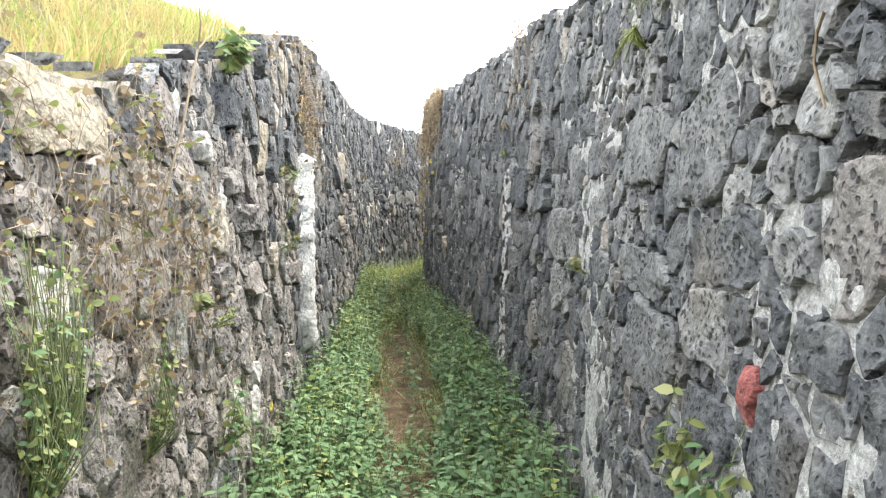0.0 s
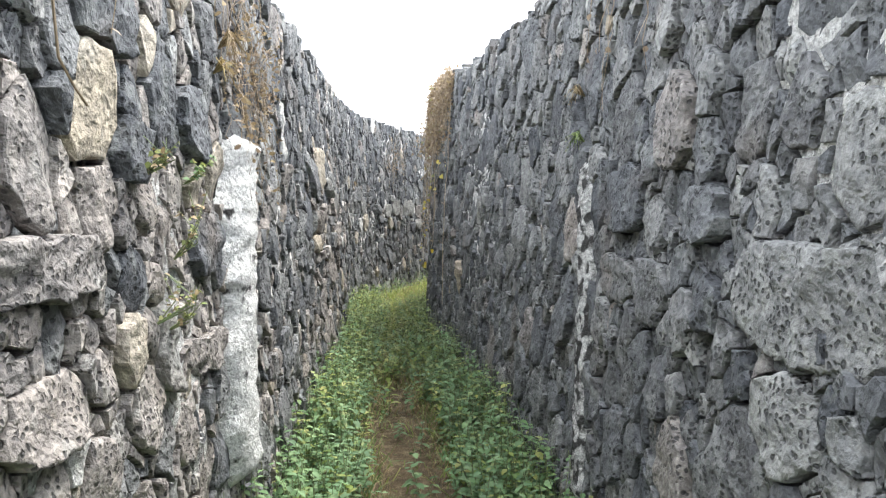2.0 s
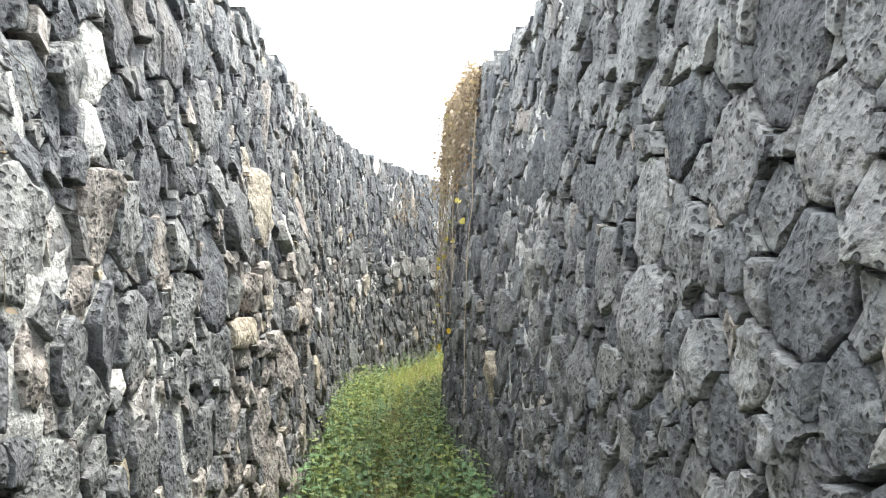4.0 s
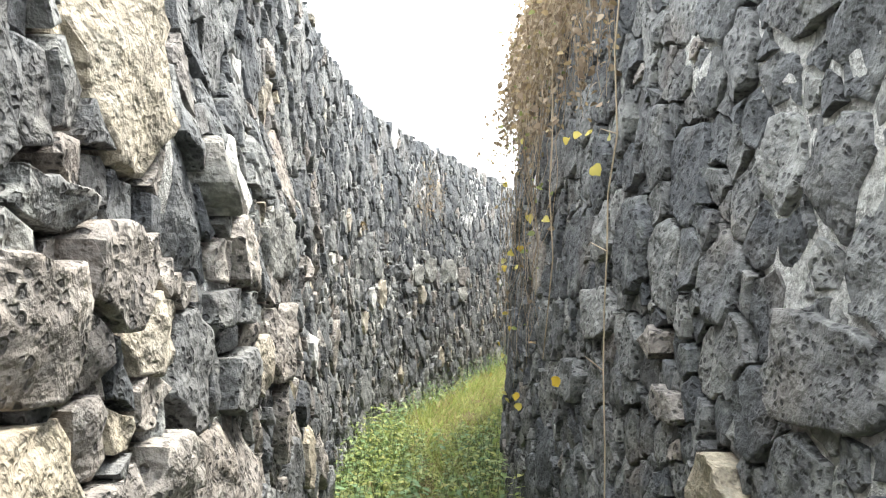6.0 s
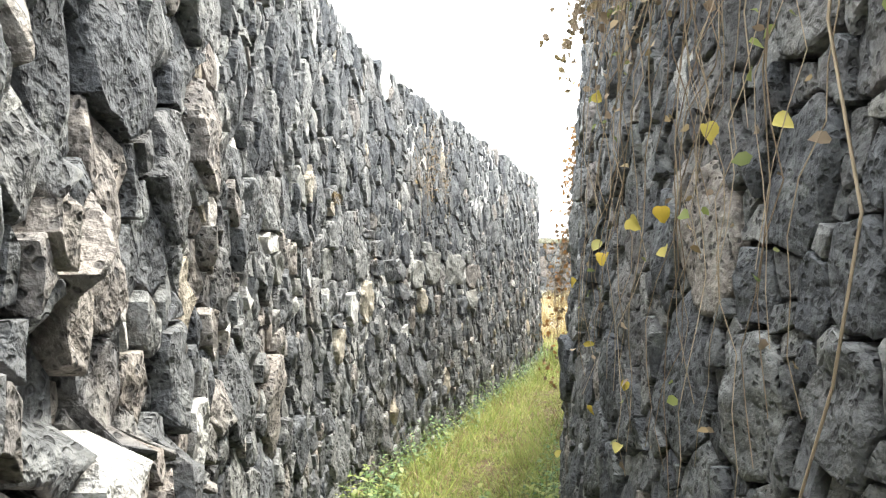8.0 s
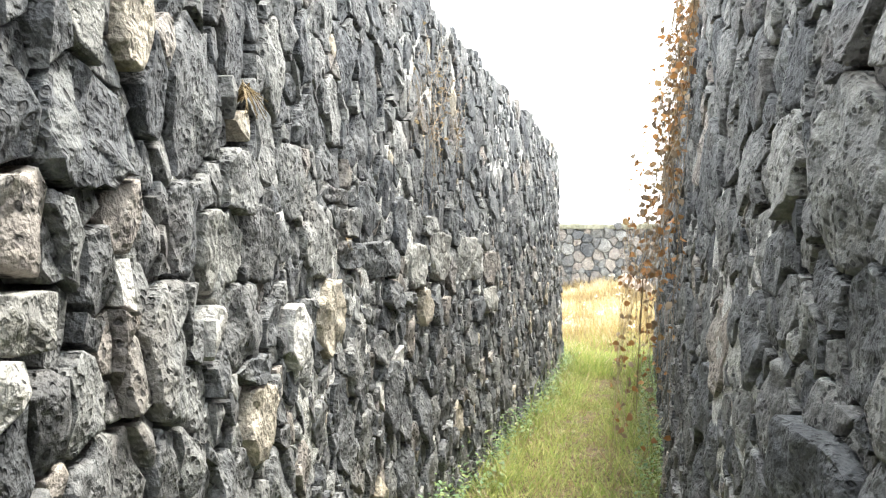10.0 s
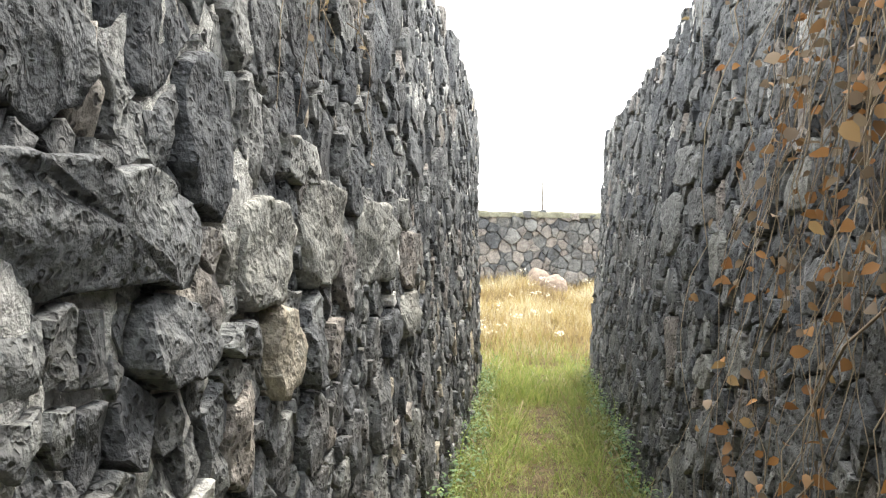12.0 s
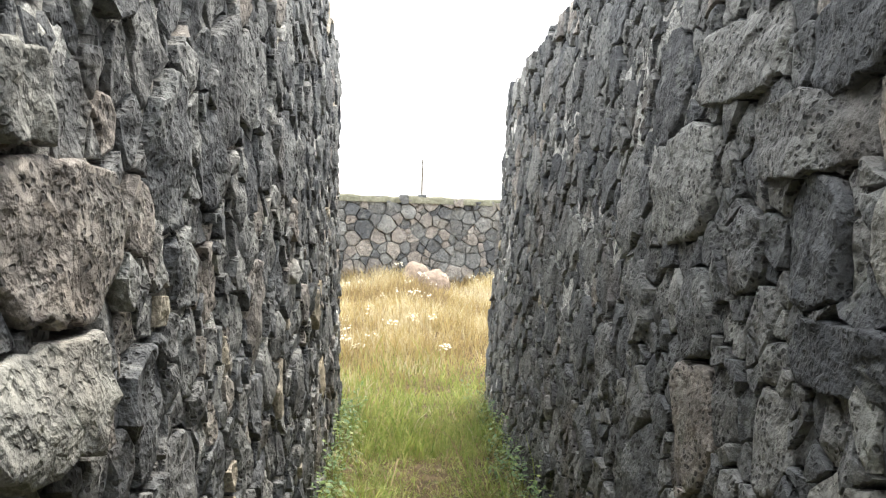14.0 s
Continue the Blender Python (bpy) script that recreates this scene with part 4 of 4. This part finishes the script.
def leafy_plant(name, wall, s, v, width, height, count, mats, label, size=0.04, droop=False, category="wall plant"):
    """A plant rooted in a joint of the wall: stems and leaves."""
    root = tagged(new(name), label, category)
    base = wall_point(wall, s, v, 0.0)
    root.location = base
    lv, st = Leaves(), Stems()
    out = np.array([*wall.plan(s)[1], 0.0])
    for i in range(max(4, count // 9)):
        u = prng.uniform(-1, 1) * width
        hh = height * prng.uniform(0.35, 1.0) * (-1 if droop else 1)
        a = wall_point(wall, s + u * 0.2, v, 0.01) - base
        b = wall_point(wall, s + u * 0.6, v + hh * 0.5, prng.uniform(0.05, 0.12)) - base
        c = wall_point(wall, s + u, v + hh, prng.uniform(0.03, 0.13)) - base
        st.add([a, b, c], 0.003, 0.0012)
        for _ in range(9):
            f = prng.uniform(0.15, 1.0)
            p = (a * (1 - f) ** 2 + 2 * b * f * (1 - f) + c * f * f)
            dr = np.array(rnd_dir(prng.uniform(-0.6, 0.4))) + out * 0.5
            ln = size * prng.uniform(0.6, 1.4)
            lv.add(p, dr, out + np.array((prng.uniform(-0.5, 0.5), prng.uniform(-0.5, 0.5), 0.7)), ln, ln * prng.uniform(0.5, 0.8), prng.randrange(len(mats)))
    tagged(part("stem_growth", st.mesh("stem_growth", M_GREENSTEM), root), kind="stuff")
    tagged(part("foliage", lv.mesh("foliage", mats), root), kind="stuff")
    return root


leafy_plant("creeping_plant", LEFT, 8.95, 0.75, 0.20, 0.70, 700, (M_LIME, M_LIME, M_HERB), "yellow-green leafy creeper growing up the brown rubble wall", 0.022)
leafy_plant("creeping_plant", LEFT, 9.65, 0.68, 0.10, 0.45, 220, (M_LIME, M_HERB, M_LIME), "small yellow-green creeper in a joint of the wall", 0.02)
leafy_plant("creeping_plant", LEFT, 10.2, 1.08, 0.07, 0.14, 45, (M_LIME,), "small tuft of yellowish leaves between the stones", 0.03)
leafy_plant("creeping_plant", LEFT, 10.5, 0.45, 0.16, 0.30, 90, (M_HERB, M_LIME), "green weed growing at the foot of the wall", 0.04)
leafy_plant("creeping_plant", RIGHT, 8.72, 0.62, 0.07, 0.45, 170, (M_LIME, M_HERB), "bright green weed beside the red-stained stone", 0.036)
leafy_plant("creeping_plant", RIGHT, 8.98, 0.80, 0.03, 0.32, 60, (M_LIME,), "bright green weed climbing past the red-stained stone", 0.04)
leafy_plant("creeping_plant", LEFT, 12.35, 1.62, 0.05, 0.10, 30, (M_LIME, M_HERB), "small green tuft between dark stones", 0.025)
leafy_plant("creeping_plant", LEFT, 11.89, 1.62, 0.05, 0.12, 70, (M_LIME, M_LIME, M_STRAW), "small yellow-green weed rooted in a joint of the wall", 0.018)
leafy_plant("creeping_plant", LEFT, 12.18, 1.39, 0.04, 0.22, 70, (M_LIME, M_LIME, M_STRAW), "small yellow-green weed rooted in a joint of the wall", 0.018)
leafy_plant("creeping_plant", LEFT, 11.98, 1.22, 0.04, 0.16, 50, (M_LIME, M_LIME, M_STRAW), "small yellow-green weed rooted in a joint of the wall", 0.018)
leafy_plant("creeping_plant", LEFT, 12.05, 1.19, 0.03, 0.1, 30, (M_LIME, M_LIME, M_STRAW), "small yellow-green weed rooted in a joint of the wall", 0.018)
leafy_plant("creeping_plant", LEFT, 10.48, 0.99, 0.06, 0.1, 50, (M_LIME,), "small yellow-green weed rooted in a joint of the wall", 0.02)
leafy_plant("creeping_plant", RIGHT, 10.7, 1.19, 0.05, 0.1, 50, (M_LIME, M_STRAW), "small dull green weed among mortared stones", 0.022)
leafy_plant("bank_shrub", LEFT, 10.9, 2.08, 0.16, 0.20, 110, (M_LIME, M_HERB), "broad-leaved green shrub on the bank top", 0.06, category="shrub")


def grass_tuft(wall, s, v, n, length, mat, label):
    root = tagged(new("grass_tuft"), label, "grass tuft")
    base = wall_point(wall, s, v, 0.0)
    root.location = base
    st = Stems()
    for _ in range(n):
        u, w = prng.uniform(-1, 1), prng.uniform(0.4, 1.0)
        a = wall_point(wall, s, v, 0.0) - base
        b = wall_point(wall, s + u * 0.4 * length, v + length * 0.45 * w, length * 0.35) - base
        c = wall_point(wall, s + u * 0.9 * length, v + length * prng.uniform(-0.4, 0.5), length * 0.7 * w) - base
        st.add([a, b, c], 0.003, 0.001)
    tagged(part("grass_growth", st.mesh("grass_growth", mat), root), kind="stuff")


grass_tuft(RIGHT, 13.5, 1.84, 26, 0.11, M_GRASS, "green grass tuft rooted in the dark wall")
grass_tuft(RIGHT, 13.55, 2.05, 22, 0.12, M_STRAW, "withered grass tuft in a wall joint")
grass_tuft(RIGHT, 9.9, 2.0, 40, 0.16, M_LUSH, "pale green grass hanging from the wall top")
grass_tuft(RIGHT, 9.75, 2.12, 40, 0.16, M_LUSH, "pale green grass hanging from the wall top")
grass_tuft(LEFT, 13.0, 2.16, 40, 0.15, M_STRAW, "dry straw tuft near the wall top")
grass_tuft(LEFT, 12.9, 2.05, 30, 0.12, M_GOLD, "dry golden tuft in the wall")
grass_tuft(LEFT, 22.6, 1.93, 26, 0.10, M_STRAW, "dry grass tuft between grey stones")
grass_tuft(LEFT, 23.9, 1.62, 20, 0.06, M_STRAW, "small pale grass tuft between grey stones")


def dry_scrub(wall, s0, s1, v0, v1, n, label, leaf_mats, stem=0.0016, leaves=4, out=0.14):
    """Tangled dry twigs and withered leaves that cling to the wall."""
    root = tagged(new("dry_scrub"), label, "dry plant")
    base = wall_point(wall, (s0 + s1) / 2, v0, 0.0)
    root.location = base
    lv, st = Leaves(), Stems()
    for _ in range(n):
        s, v, d = prng.uniform(s0, s1), prng.uniform(v0, v1), 0.02
        ds, dv = prng.uniform(-0.07, 0.07), prng.uniform(-0.10, 0.07)
        path = []
        for i in range(6):
            path.append(wall_point(wall, s, v, d) - base)
            s += ds + prng.uniform(-0.03, 0.03)
            v += dv + prng.uniform(-0.03, 0.03)
            d = min(out, max(0.015, d + prng.uniform(-0.02, 0.04)))
        st.add(path, stem, stem * 0.5)
        for _ in range(leaves):
            p = path[prng.randrange(1, 6)]
            ln = prng.uniform(0.012, 0.035)
            lv.add(p, rnd_dir(prng.uniform(-1, 0.3)), rnd_dir(prng.uniform(0, 1)), ln, ln * 0.6, prng.randrange(len(leaf_mats)))
    tagged(part("twig_tangle", st.mesh("twig_tangle", M_TWIG), root), kind="stuff")
    tagged(part("withered_foliage", lv.mesh("withered_foliage", leaf_mats), root), kind="stuff")


dry_scrub(LEFT, 8.8, 10.3, 1.15, 1.85, 120, "tangle of dry reddish twigs and withered leaves on the wall", (M_DRYLEAF, M_STRAW, M_LIME), leaves=5)
dry_scrub(LEFT, 9.4, 10.4, 1.05, 1.5, 70, "dry straw-coloured twigs clinging to the wall", (M_STRAW, M_DRYLEAF), leaves=3)
dry_scrub(LEFT, 13.0, 13.9, 1.9, 2.35, 110, "withered brown creeper hanging over the upper stones", (M_DRYLEAF, M_STRAW), leaves=4, out=0.08)
dry_scrub(LEFT, 25.2, 26.3, 2.2, 2.7, 60, "thin dry creeper near the wall top", (M_DRYLEAF, M_STRAW), leaves=2, out=0.06)


def thistle():
    root = tagged(new("thistle_stem"), "dark bare thistle stem with forked spiky branches before the wall", "dry plant")
    base = wall_point(LEFT, 9.85, 1.45, 0.03)
    root.location = base
    st = Stems()
    main = [wall_point(LEFT, 9.85, 1.45, 0.03) - base, wall_point(LEFT, 9.93, 1.75, 0.10) - base, wall_point(LEFT, 10.02, 2.02, 0.14) - base]
    st.add(main, 0.006, 0.004)
    part("stem", st.mesh("stem", M_TWIG), root)
    for ds, dv in ((0.20, 0.16), (-0.06, 0.20), (0.08, 0.10)):
        br = Stems()
        br.add([main[2], main[2] + np.array((0.02, ds * 0.5, dv * 0.4)), main[2] + np.array((0.02, ds, dv))], 0.004, 0.0015)
        part("branch", br.mesh("branch", M_TWIG), root)


thistle()


def yellow_flower():
    root = tagged(new("yellow_flower"), "single bright yellow wild flower beside the wall foot", "flower")
    base = wall_point(LEFT, 11.15, 0.3, 0.05)
    root.location = base
    st, lv = Stems(), Leaves()
    tip = np.array((0.03, 0.0, 0.2))
    st.add([np.zeros(3), tip * 0.5 + (0.01, 0, 0), tip], 0.002, 0.0015)
    for i in range(9):
        a = i * 0.7
        lv.add(tip, (0.35 + 0.1 * math.cos(a), math.cos(a), math.sin(a)), (0.6, -1, 0.3), 0.028, 0.018)
    part("stem", st.mesh("stem", M_GREENSTEM), root)
    part("petals", lv.mesh("petals", (M_YELLOW,)), root)


yellow_flower()


def hanging_vine(wall, s0, s1, name, label, strands, drop, leaf_mats, leaf_n, out, top_bias=1.0, leaf_size=(0.015, 0.04)):
    """A curtain of bare stems that hangs from the wall top, with withered leaves."""
    root = tagged(new(name), label, "vine")
    sm = (s0 + s1) / 2
    base = wall_point(wall, sm, wall.top(sm), 0.0)
    root.location = base
    st, lv = Stems(), Leaves()
    for _ in range(strands):
        s = prng.uniform(s0, s1)
        v = wall.top(s) + prng.uniform(-0.02, 0.08)
        d = prng.uniform(-0.05, 0.10)
        ln = drop * prng.random() ** top_bias
        path = []
        n = max(4, int(ln / 0.09))
        for i in range(n):
            path.append(wall_point(wall, min(s, wall.length - 0.1), v, d) - base)
            v -= ln / n
            s += prng.uniform(-0.045, 0.045)
            d = min(out, max(0.03, d + prng.uniform(-0.03, 0.045)))
        st.add(path, prng.uniform(0.0015, 0.004), 0.001)
        for _ in range(leaf_n):
            p = path[prng.randrange(0, n)] + np.array([prng.uniform(-0.03, 0.03) for _ in range(3)])
            k = prng.uniform(*leaf_size)
            lv.add(p, rnd_dir(prng.uniform(-1.2, 0.3)), rnd_dir(prng.uniform(0, 0.8)), k, k * prng.uniform(0.55, 0.85), prng.randrange(len(leaf_mats)))
    tagged(part("stem_tangle", st.mesh("stem_tangle", M_TWIG), root), kind="stuff")
    tagged(part("withered_foliage", lv.mesh("withered_foliage", leaf_mats), root), kind="stuff")
    return root, base


vine, vine_base = hanging_vine(RIGHT, 18.45, 21.4, "hanging_vine", "brown withered vine with a few yellow leaves hanging over the wall", 420, 0.95, (M_DRYLEAF, M_DRYLEAF, M_TWIG, M_DRYLEAF, M_STRAW), 12, 0.30, 0.75)


def yellow_leaf(s, v, d, size):
    """A rounded, heart-shaped leaf, cupped along its midrib."""
    out = np.array([*RIGHT.plan(s)[1], 0.0])
    n = out * prng.uniform(0.3, 1.2) + np.array((prng.uniform(-0.5, 0.5), prng.uniform(-1.0, -0.2), prng.uniform(-0.2, 0.7)))
    n /= np.linalg.norm(n)
    down = np.array((prng.uniform(-1.0, 1.0), prng.uniform(-1.0, 1.0), -1.0))
    down -= n * (down @ n)
    down /= np.linalg.norm(down)
    side = np.cross(n, down)
    verts, faces = [tuple(down * size * 0.45)], []
    curl, fold = prng.uniform(-0.5, 0.9), prng.uniform(0.15, 0.8)
    for k in range(18):
        a = 2 * math.pi * k / 18
        hx = (16 * math.sin(a) ** 3) / 30
        hy = -(13 * math.cos(a) - 5 * math.cos(2 * a) - 2 * math.cos(3 * a) - math.cos(4 * a)) / 30
        x = size * (0.34 * hx + 0.30 * math.sin(a)) * (1 + prng.uniform(-0.12, 0.10))
        y = size * (0.34 * hy - 0.28 * math.cos(a) + 0.42) * (1 + prng.uniform(-0.08, 0.08))
        verts.append(tuple(side * x + down * y + n * (abs(x) * fold - curl * y * y / size)))
    for k in range(18):
        faces.append((0, 1 + k, 1 + (k + 1) % 18))
    ob = part("yellow_leaf", raw_mesh("yellow_leaf", verts, faces, (M_YELLOW,), smooth=True), vine, "bright yellow heart-shaped leaf")
    ob.location = wall_point(RIGHT, s, v, d) - vine_base


YELLOW_AT = [(18.62, 2.04), (18.46, 2.03), (18.40, 2.0), (18.43, 1.9), (19.45, 1.78), (19.91, 2.23), (20.52, 1.62), (20.44, 1.58), (19.86, 1.58), (19.98, 1.68), (20.1, 1.66), (20.64, 2.09), (20.17, 1.24), (20.45, 1.14), (20.07, 1.1),
             (20.28, 0.88), (20.06, 0.87), (19.85, 0.92), (19.76, 0.94), (19.61, 0.91), (18.77, 1.13), (18.96, 2.08), (19.68, 1.82), (20.9, 1.5), (20.8, 1.3), (21.0, 0.9)]
for s, v in YELLOW_AT:
    yellow_leaf(s, v, prng.uniform(0.07, 0.13), prng.uniform(0.032, 0.055))


def long_stem(path, label, wall=RIGHT):
    root = tagged(new("climbing_stem"), label, "vine")
    base = wall_point(wall, *path[0])
    root.location = base
    st = Stems()
    pts = [wall_point(wall, *q) - base for q in path]
    st.add(pts, 0.004, 0.003)
    for i in (2, 4, 6):
        if i < len(pts) and len(pts) > 7:
            tw = Stems()
            tw.add([pts[i], pts[i] + np.array((-0.04, 0.10, 0.03)), pts[i] + np.array((-0.03, 0.22, 0.02))], 0.0025, 0.001)
            part("side_twig", tw.mesh("side_twig", M_TWIG), root)
    part("stem", st.mesh("stem", M_TWIG), root)


long_stem([(18.42, 2.62, 0.05), (18.43, 2.3, 0.06), (18.38, 2.0, 0.05), (18.42, 1.8, 0.06), (18.36, 1.6, 0.07), (18.39, 1.4, 0.06), (18.33, 1.2, 0.07), (18.3, 0.95, 0.06), (18.28, 0.6, 0.05)], "long thin pale stem hanging down the dark wall")
long_stem([(19.3, 2.5, 0.1), (19.2, 2.2, 0.1), (19.25, 1.9, 0.09), (19.15, 1.6, 0.08), (19.2, 1.35, 0.08), (19.3, 1.15, 0.07)], "thin hanging stem at the edge of the vine")

long_stem([(11.14, 2.08, 0.05), (11.24, 2.02, 0.05), (11.34, 1.95, 0.05), (11.35, 1.84, 0.05), (11.42, 1.79, 0.05), (11.48, 1.76, 0.05)], "pale dry stem hanging down the dark stones", LEFT)
long_stem([(8.45, 1.81, 0.05), (8.47, 1.78, 0.05), (8.47, 1.73, 0.05), (8.44, 1.69, 0.05), (8.41, 1.65, 0.05)], "pale dry bent stem hanging from the wall top")
long_stem([(24.63, 1.49, 0.2), (24.91, 1.36, 0.2), (25.06, 1.22, 0.2), (24.96, 1.1, 0.2), (25.27, 0.9, 0.2), (25.69, 0.66, 0.2)], "long pale arching stem of the withered vine")

hanging_vine(RIGHT, 19.1, 20.8, "bare_vine", "curtain of bare dry stems with few leaves under the withered vine", 70, 2.1, (M_DRYLEAF, M_STRAW, M_LIME), 5, 0.13, 0.6)
hanging_vine(RIGHT, 24.4, 25.6, "orange_vine", "withered orange-brown vine hanging down the whole height of the wall", 50, 2.7, (M_ORANGE, M_ORANGE, M_DRYLEAF), 18, 0.30, 0.35, (0.022, 0.050))
hanging_vine(RIGHT, 25.2, 26.2, "orange_vine", "thin withered vine with small brown leaves standing off the wall", 10, 2.4, (M_DRYLEAF, M_ORANGE), 14, 0.40, 0.4, (0.015, 0.04))
hanging_vine(RIGHT, 12.6, 13.9, "dry_creeper", "few dry stems hanging from the wall top", 12, 0.9, (M_DRYLEAF,), 3, 0.08)
hanging_vine(RIGHT, 26.6, 28.0, "dry_creeper", "few dry stems hanging from the wall top", 12, 0.9, (M_DRYLEAF, M_STRAW), 3, 0.08)
hanging_vine(LEFT, 11.6, 13.6, "dry_creeper", "few dry stems hanging from the wall top", 22, 0.6, (M_DRYLEAF, M_STRAW), 4, 0.10)

# ---- field ----


def field_flowers():
    lv, st = Leaves(), Stems()
    for _ in range(95):
        y = prng.uniform(27.0, 32.5)
        x = prng.uniform(-0.5, 6.5)
        z = floor_z(y)
        h = prng.uniform(0.3, 0.6)
        st.add([(x, y, z), (x + prng.uniform(-0.05, 0.05), y, z + h * 0.5), (x, y, z + h)], 0.003, 0.002)
        for _ in range(prng.randint(6, 14)):
            k = prng.uniform(0.015, 0.035)
            lv.add((x + prng.uniform(-0.06, 0.06), y + prng.uniform(-0.06, 0.06), z + h + prng.uniform(-0.03, 0.03)), rnd_dir(prng.uniform(-0.2, 0.5)), (0, -0.4, 1), k, k * 0.9)
    tagged(new("field_flowers", lv.mesh("field_flowers", (M_WHITE,))), "cream-white wild flower heads over the dry grass", "wild flowers", kind="stuff")
    tagged(new("flower_stems", st.mesh("flower_stems", M_STRAW)), "dry stems of the wild flowers in the field", "wild flowers", kind="stuff")


field_flowers()


def boulder(x, y, z, rx, ry, rz, seed):
    bm = bmesh.new()
    bmesh.ops.create_icosphere(bm, subdivisions=3, radius=1.0)
    for v in bm.verts:
        k = 1 + 0.16 * noise.noise((v.co.x * 1.4 + seed, v.co.y * 1.4, v.co.z * 1.4)) + 0.05 * noise.noise((v.co.x * 5 + seed, v.co.y * 5, v.co.z * 5))
        v.co = Vector((v.co.x * rx * k, v.co.y * ry * k, max(-0.75, v.co.z) * rz * k))
    me = bpy.data.meshes.new("boulder")
    bm.to_mesh(me)
    bm.free()
    me.materials.append(M_BOULDER)
    me.polygons.foreach_set("use_smooth", np.ones(len(me.polygons), dtype=bool))
    ob = tagged(new("boulder", me), "rounded pinkish-tan boulder lying in the dry grass", "boulder", group="boulders by the field wall")
    ob.location = (x, y, z)


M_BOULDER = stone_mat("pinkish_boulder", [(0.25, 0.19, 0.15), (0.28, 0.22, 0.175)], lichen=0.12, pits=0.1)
boulder(3.52, 33.0, -0.40, 0.28, 0.26, 0.28, 3.0)
boulder(3.34, 33.6, -0.34, 0.26, 0.26, 0.32, 9.0)


def pole():
    bm = bmesh.new()
    bmesh.ops.create_cone(bm, cap_ends=True, segments=8, radius1=0.022, radius2=0.016, depth=0.78)
    me = bpy.data.meshes.new("pole")
    bm.to_mesh(me)
    bm.free()
    me.materials.append(M_POLE)
    ob = tagged(new("pole", me), "thin dark iron pole standing on the field wall", "pole")
    ob.location = (3.66, 34.6, 1.45)


M_POLE, _t, _b = node_mat("rusty_iron")
_t.links.new(n_ramp(_t, n_noise(_t, 30, 4, 0.6, n_coord(_t)), [(0.3, (0.08, 0.07, 0.065)), (0.7, (0.20, 0.16, 0.13))]), _b.inputs["Base Color"])
_b.inputs["Roughness"].default_value = 0.75
_b.inputs["Metallic"].default_value = 0.4
pole()

# ---- stones laid one by one ----
lay_stones(left_bins)
lay_stones(right_bins)
lay_stones(far_bins)
